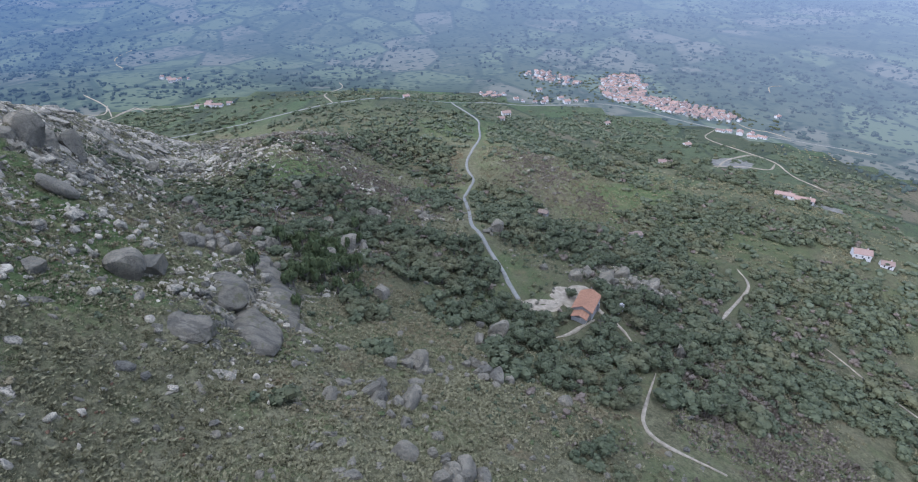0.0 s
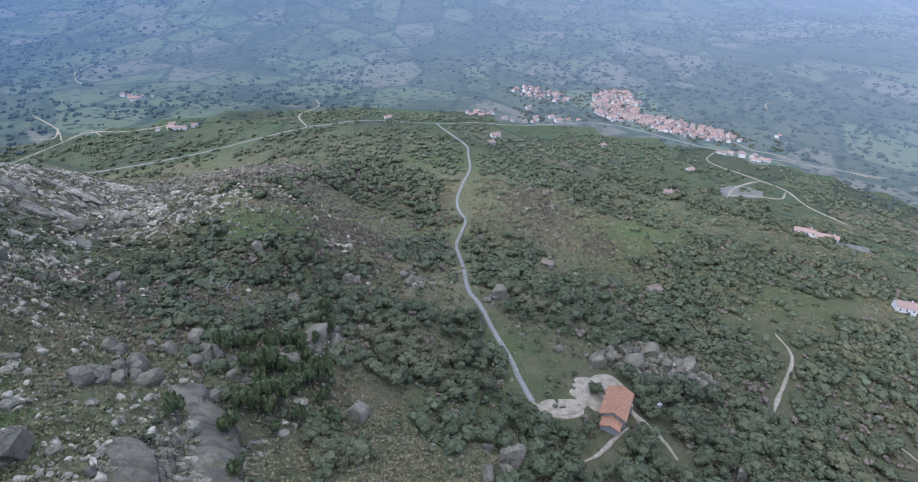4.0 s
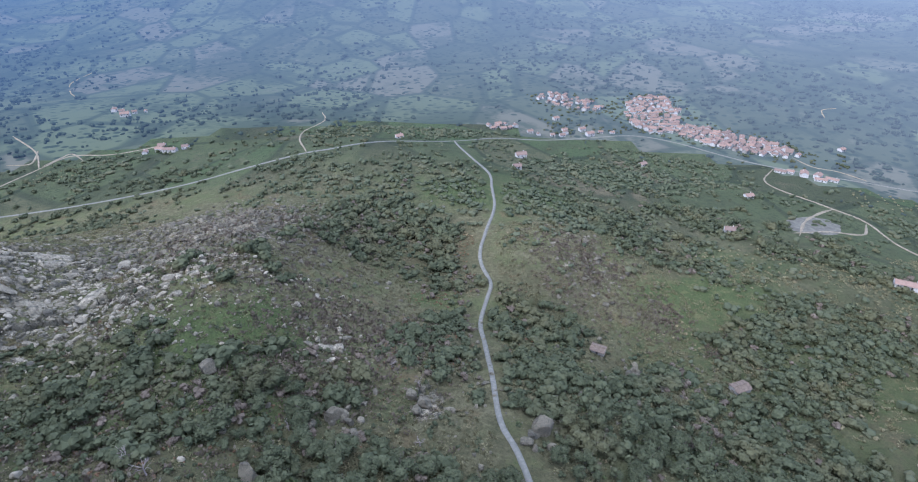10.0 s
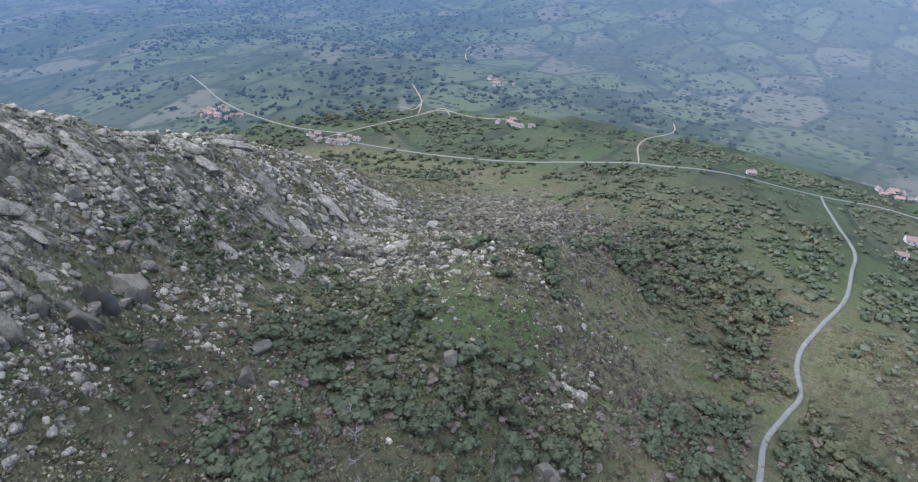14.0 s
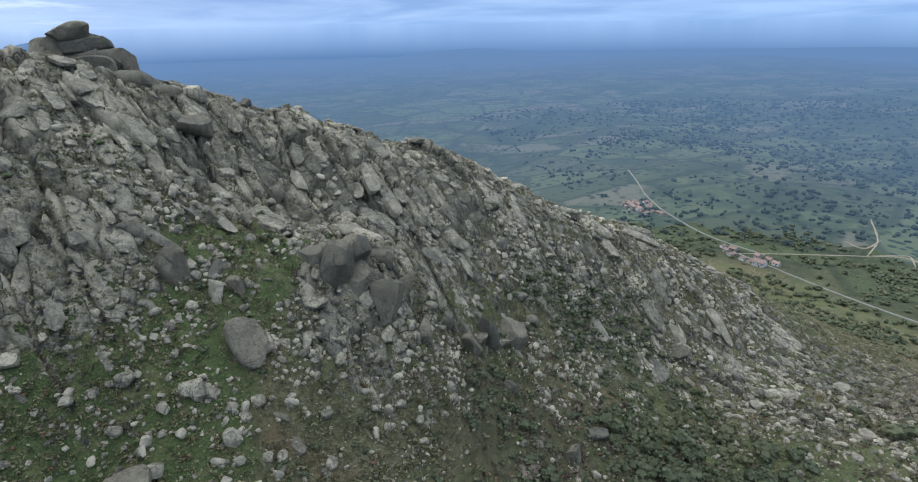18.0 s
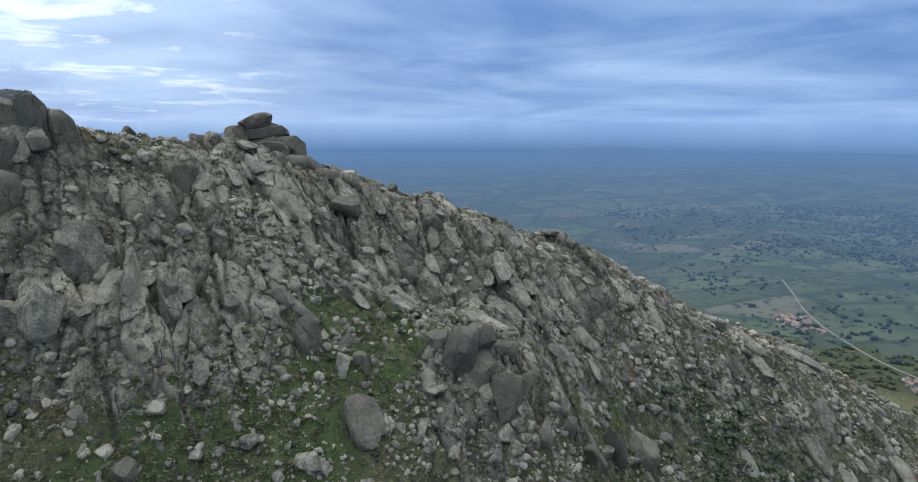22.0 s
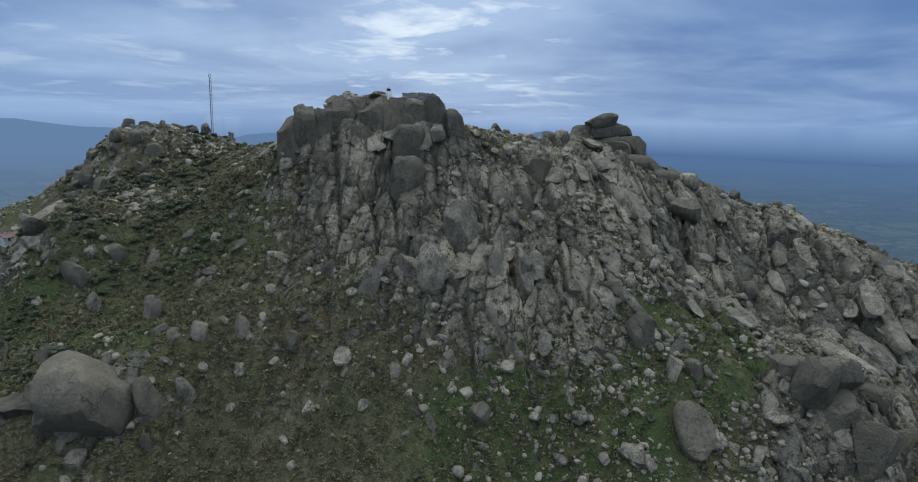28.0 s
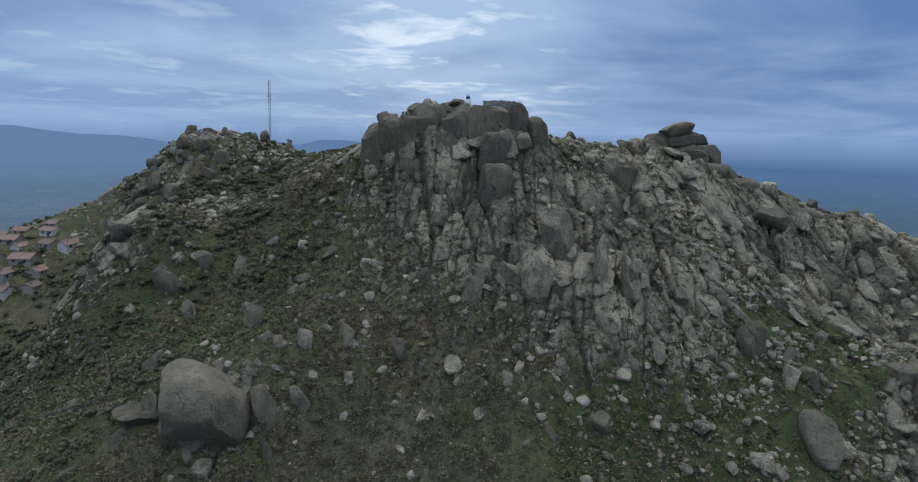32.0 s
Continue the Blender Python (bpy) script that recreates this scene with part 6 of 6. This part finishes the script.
plants("heath_shrubs", TUFTS, free(31, 27000, (-215, 125, -50, 430), d_shrub), 0.55, 1.55, M_SHRUB, "low heather and broom shrubs on the slope", 22, category="shrubs")
plants("low_heath", [sparse_tuft(700 + k) for k in range(6)], free(38, 34000, (-150, 45, -45, 175), lambda x, y: np.clip(0.25 + 1.6 * (fbm(x, y, 11, 92, 3) - 0.42) + 0.3 * open_heath(x, y), 0.03, 1) * (1 - 0.9 * np.clip(rockiness(x, y), 0, 1))), 0.60, 1.50, M_SHRUB, "closed cover of low brown heath", 29, tall=(0.5, 0.9), category="shrubs")
plants("green_shrubs", LOWS, free(32, 2200, (-150, 120, 100, 330), lambda x, y: np.clip(d_shrub(x, y) * 0.5 + 0.4 * wood_density(x, y), 0, 1)), 0.9, 2.0, M_OAK, "dark green bushes between the oaks", 23, category="shrubs")
plants("slope_bushes", TUFTS, free(37, 6500, (60, 330, 90, 440), lambda x, y: np.clip(0.1 + 3.0 * (fbm(x, y, 18, 96, 3) - 0.42), 0.04, 1) * (1 - 0.6 * np.clip(blobs(x, y, LUSH), 0, 1))), 0.6, 1.9, M_SHRUB, "olive scrub between the oaks", 28, category="shrubs")
plants("yellow_bushes", LOWS, free(33, 260, (-150, 110, 90, 340), lambda x, y: 0.3 + 0 * x), 0.7, 1.6, M_EUC, "yellow-green broom bushes", 24, category="shrubs")


def d_plain(x, y):
    d = np.hypot(x + 40, y - 130)
    g = fbm(x, y, 120, 97, 4)
    return np.clip((g - 0.42) * 3.0, 0.05, 1) * np.clip((d - 200) / 120, 0, 1) * (d < 600) * (rockiness(x, y) < 0.35)


plants("hedge_trees", FARS, free(34, 13000, (-750, 750, 150, 950), d_plain), 1.5, 4.0, M_HEDGE, "scattered oaks and hedges on the plain", 25)
# these trees glow with the same painted haze
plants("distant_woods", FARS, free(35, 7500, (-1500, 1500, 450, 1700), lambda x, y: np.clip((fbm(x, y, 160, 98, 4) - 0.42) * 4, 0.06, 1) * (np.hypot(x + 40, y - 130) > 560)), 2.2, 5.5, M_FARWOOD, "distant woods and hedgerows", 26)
def between_houses(x, y):
    h = np.array(HOUSES)
    near = np.array([np.min((h[:, 0] - a) ** 2 + (h[:, 1] - b) ** 2) for a, b in zip(x, y)])
    return 1.0 * (near > 22) * (near < 500)


plants("village_trees", LOWS, free(39, 360, (95, 385, 660, 905), between_houses), 1.8, 4.0, M_HEDGE, "garden trees between the village houses", 30)
plants("town_bushes", LOWS, free(36, 1500, (-150, -20, -170, 20), lambda x, y: np.clip(fbm(x, y, 14, 99, 3) * 2.2 - 0.9, 0, 1)), 0.9, 2.4, M_OAK, "dark bushes below the hill town", 27, category="shrubs")


# ---- rock piles round the landmark stones ----
PILES = [(-48, 192), (-52, 172), (-58, 165), (-44, 200), (72, 212), (84, 208), (92, 216), (60, 214), (100, 212), (19, 249), (86, 161), (12, 159), (-13, 124), (-22, 101), (-80, 154), (-42, 250), (-18, 262), (66, 300), (-72, 174), (8, 130), (-2, 78)]
rs = np.random.RandomState(71)
pile = []
for px, py in PILES:
    for _ in range(13):
        a, r = rs.uniform(0, 6.3), abs(rs.normal(0, 5.5))
        s = rs.uniform(1.2, 4.2)
        x, y = px + r * math.cos(a), py + r * math.sin(a) * 1.2
        if not clear_of_roads(x, y, 4.5) or any((x - u) ** 2 + (y - v) ** 2 < 90 for u, v in HOUSES):
            continue
        h = s * rs.uniform(0.7, 1.3)
        pile.append((x, y, land1(x, y) + h * 0.1, s * 0.6, s * rs.uniform(0.35, 0.6), h * 0.6, rs.uniform(0, 6.3), rs.uniform(-.3, .3), rs.uniform(-.3, .3), rs.randint(10)))
scatter_join("rock_piles", ROCKS2, pile, M_DARKROCK, "clusters of grey granite blocks among scrub", "rocks")

# ---- orchards, thickets, bracken ----
def grove(cx, cy, sx, sy, turn, gap):
    out = []
    for i in np.arange(-sx, sx, gap):
        for j in np.arange(-sy, sy, gap):
            u, v = i + rs.uniform(-0.8, 0.8), j + rs.uniform(-0.8, 0.8)
            x, y = cx + u * math.cos(turn) - v * math.sin(turn), cy + u * math.sin(turn) + v * math.cos(turn)
            if rs.rand() < 0.82 and clear_of_roads(x, y, 5):
                out.append((x, y))
    return out


groves = np.array(grove(165, 412, 26, 26, 0.3, 6.5) + grove(95, 485, 26, 16, 0.6, 7.5) + grove(-350, 590, 30, 20, 0.2, 8) + grove(215, 430, 20, 26, 0.1, 7.5) + grove(-120, 640, 30, 24, 0.5, 8) + grove(380, 560, 30, 26, -0.4, 8) + grove(150, 300, 20, 26, 0.5, 7.5))
plants("olive_grove", LOWS, groves, 1.1, 2.0, M_SHRUB, "small olive trees planted in rows", 41, category="orchard")
plants("bare_thicket", TUFTS, free(42, 9000, (-150, 130, 90, 420), lambda x, y: np.clip(blobs(x, y, [(98, 122, 24, 20, 1.0), (-48, 262, 16, 10, .8), (-70, 258, 10, 6, .8), (96, 350, 8, 10, .9), (118, 322, 5, 6, .9), (-38, 300, 20, 16, .6), (62, 388, 14, 26, .8), (-110, 372, 26, 50, .35), (-62, 300, 16, 18, .5), (-84, 196, 22, 24, .45), (-118, 218, 22, 20, .45)]), 0, 1)), 0.8, 2.2, M_GREY, "leafless grey-brown thicket", 43, category="shrubs")
plants("bracken", LOWS, free(44, 4600, (-170, 110, 40, 420), lambda x, y: np.clip(blobs(x, y, [(-1, 394, 4, 14, 1.0), (-20, 354, 6, 4, .9), (-29, 286, 4, 10, .9), (12, 402, 4, 4, .8), (-56, 238, 10, 8, .5), (-138, 285, 12, 6, .6), (-44, 178, 10, 14, .5), (66, 150, 14, 14, .4), (-66, 66, 6, 5, .7), (-90, 104, 8, 5, .35), (26, 300, 6, 20, .4), (-140, 218, 10, 6, .7), (-82, 190, 18, 20, .35), (-104, 222, 14, 12, .3), (-12, 330, 8, 30, .35)]), 0, 1)), 0.4, 1.0, M_RUST, "rust-brown dead bracken", 45, category="bracken")
plants("straw_grass", LOWS, free(46, 3000, (-120, 130, -20, 420), lambda x, y: np.clip(blobs(x, y, [(102, 337, 5, 4, 1.0), (106, 331, 4, 3, 1.0), (-81.5, 63.5, 2.2, 2.2, 1.0), (-170, 300, 5, 4, .6), (6, 420, 8, 8, .4)]), 0, 1)), 0.6, 1.5, M_STRAW, "tufts of straw-coloured grass", 47, category="grass")
plants("far_oaks", LOWS, free(48, 420, (-330, 420, 400, 690), lambda x, y: np.clip((fbm(x, y, 60, 93, 3) - 0.5) * 6, 0.02, 1)), 2.2, 4.6, M_OAK, "clumps of oaks between fields", 49)
plants("plain_oaks", LOWS, free(49, 620, (-470, -200, 360, 600), lambda x, y: np.clip((fbm(x, y, 50, 89, 3) - 0.45) * 5, 0.05, 1) * (np.hypot(x + 40, y - 130) > 330)), 2.4, 5.0, M_OAK, "dark oaks between the fields below the hill", 52)
plants("cliff_shrubs", TUFTS, free(50, 3200, (-210, -60, -60, 300), lambda x, y: np.clip(rockiness(x, y) * (fbm(x, y, 10, 94, 3) - 0.38) * 4, 0, 1)), 0.4, 1.2, M_SHRUB, "dark shrubs rooted in rock clefts", 51, category="shrubs")
plants("gully_bushes", LOWS, free(52, 4200, (-180, -60, -50, 275), lambda x, y: np.clip(blobs(x, y, [(-160, 230, 6, 14, .55), (-168, 248, 6, 10, .5), (-128, 243, 12, 12, .35), (-138, 268, 12, 9, .2), (-118, 192, 8, 6, .25), (-95, -14, 5, 4, .14), (-108, -32, 6, 4, .35), (-95, -48, 5, 4, .3), (-106, -16, 4, 3, .12), (-72, -20, 5, 4, .3)]), 0, 1)), 1.2, 2.8, M_OAK, "dark bushes in the rocky gully", 53, category="shrubs")


def dead_tree(x, y, s, seed):
    rs = np.random.RandomState(seed)
    root = tagged(new("dead_tree"), "bleached leafless grey tree on the slope", "tree", "dead trees")
    bm = bmesh.new()
    bmesh.ops.create_cone(bm, cap_ends=True, segments=6, radius1=0.2, radius2=0.08, depth=2.6, matrix=Matrix.Translation((0, 0, 1.1)))
    part("trunk", from_bm("trunk", bm, M_BARE), root)
    for k in range(7):
        a, up = rs.uniform(0, 6.3), rs.uniform(0.4, 1.2)
        d = Vector((math.cos(a), math.sin(a), up)).normalized()
        base = Vector((0, 0, rs.uniform(1.2, 2.3)))
        ln = rs.uniform(1.4, 2.6)
        bm = bmesh.new()
        bmesh.ops.create_cone(bm, cap_ends=True, segments=5, radius1=0.09, radius2=0.03, depth=ln, matrix=Matrix.Translation(base + d * ln / 2) @ d.to_track_quat("Z", "Y").to_matrix().to_4x4())
        for q in range(3):
            d2 = (d + Vector(rs.normal(size=3)) * 0.6).normalized()
            b2 = base + d * ln * rs.uniform(0.4, 0.95)
            bmesh.ops.create_cone(bm, cap_ends=True, segments=4, radius1=0.045, radius2=0.015, depth=1.1, matrix=Matrix.Translation(b2 + d2 * 0.5) @ d2.to_track_quat("Z", "Y").to_matrix().to_4x4())
        part("limb", from_bm("limb", bm, M_BARE), root)
    root.matrix_basis = Matrix.LocRotScale((x, y, land1(x, y)), Euler((0, 0, rs.uniform(0, 6.3))), None)
    root.scale = (s, s, s)


for i, (x, y, s) in enumerate(((-81, 217, 1.3), (-76, 212, 1.1), (-70, 208, 1.2), (-40, 190, 1.0), (-37, 194, 0.9), (-64, 196, 1.2), (-88, 222, 1.1), (-30, 278, 1.0), (-20, 270, 0.9), (-55, 240, 1.0), (-18, 240, 0.9), (-90, 208, 1.0))):
    dead_tree(x, y, s, 800 + i)

# ---- walls ----
masonry_wall("castle_wall", [(-135.4, 41.5), (-137.4, 46.0), (-139.4, 50.5)], 1.0, 1.0, "low ruined granite rampart on the flat summit", "wall", 81, top=147.7)
masonry_wall("ruined_wall", [(-107.4, -62.6), (-109.8, -60.6), (-112.0, -59.6)], 1.8, 0.9, "broken granite wall on the rocky hilltop", "wall", 82)
masonry_wall("stone_pillar", [(-139.8, -51.9), (-140.6, -50.7)], 2.8, 1.2, "stump of a ruined granite tower", "wall", 83)
masonry_wall("drystone_wall", [(-45.9, -20.8), (-46.2, -12.0), (-45.6, -6.5), (-42.5, 1.0), (-40.5, 5.9)], -0.7, 0.5, "drystone wall winding down the grassy slope", "wall", 84, stone=M_DARKROCK)
masonry_wall("drystone_wall", [(-40.5, 6.4), (-37.0, 9.6), (-34.6, 5.4), (-30.5, -7.5)], -0.7, 0.5, "drystone wall winding down the grassy slope", "wall", 85, stone=M_DARKROCK)
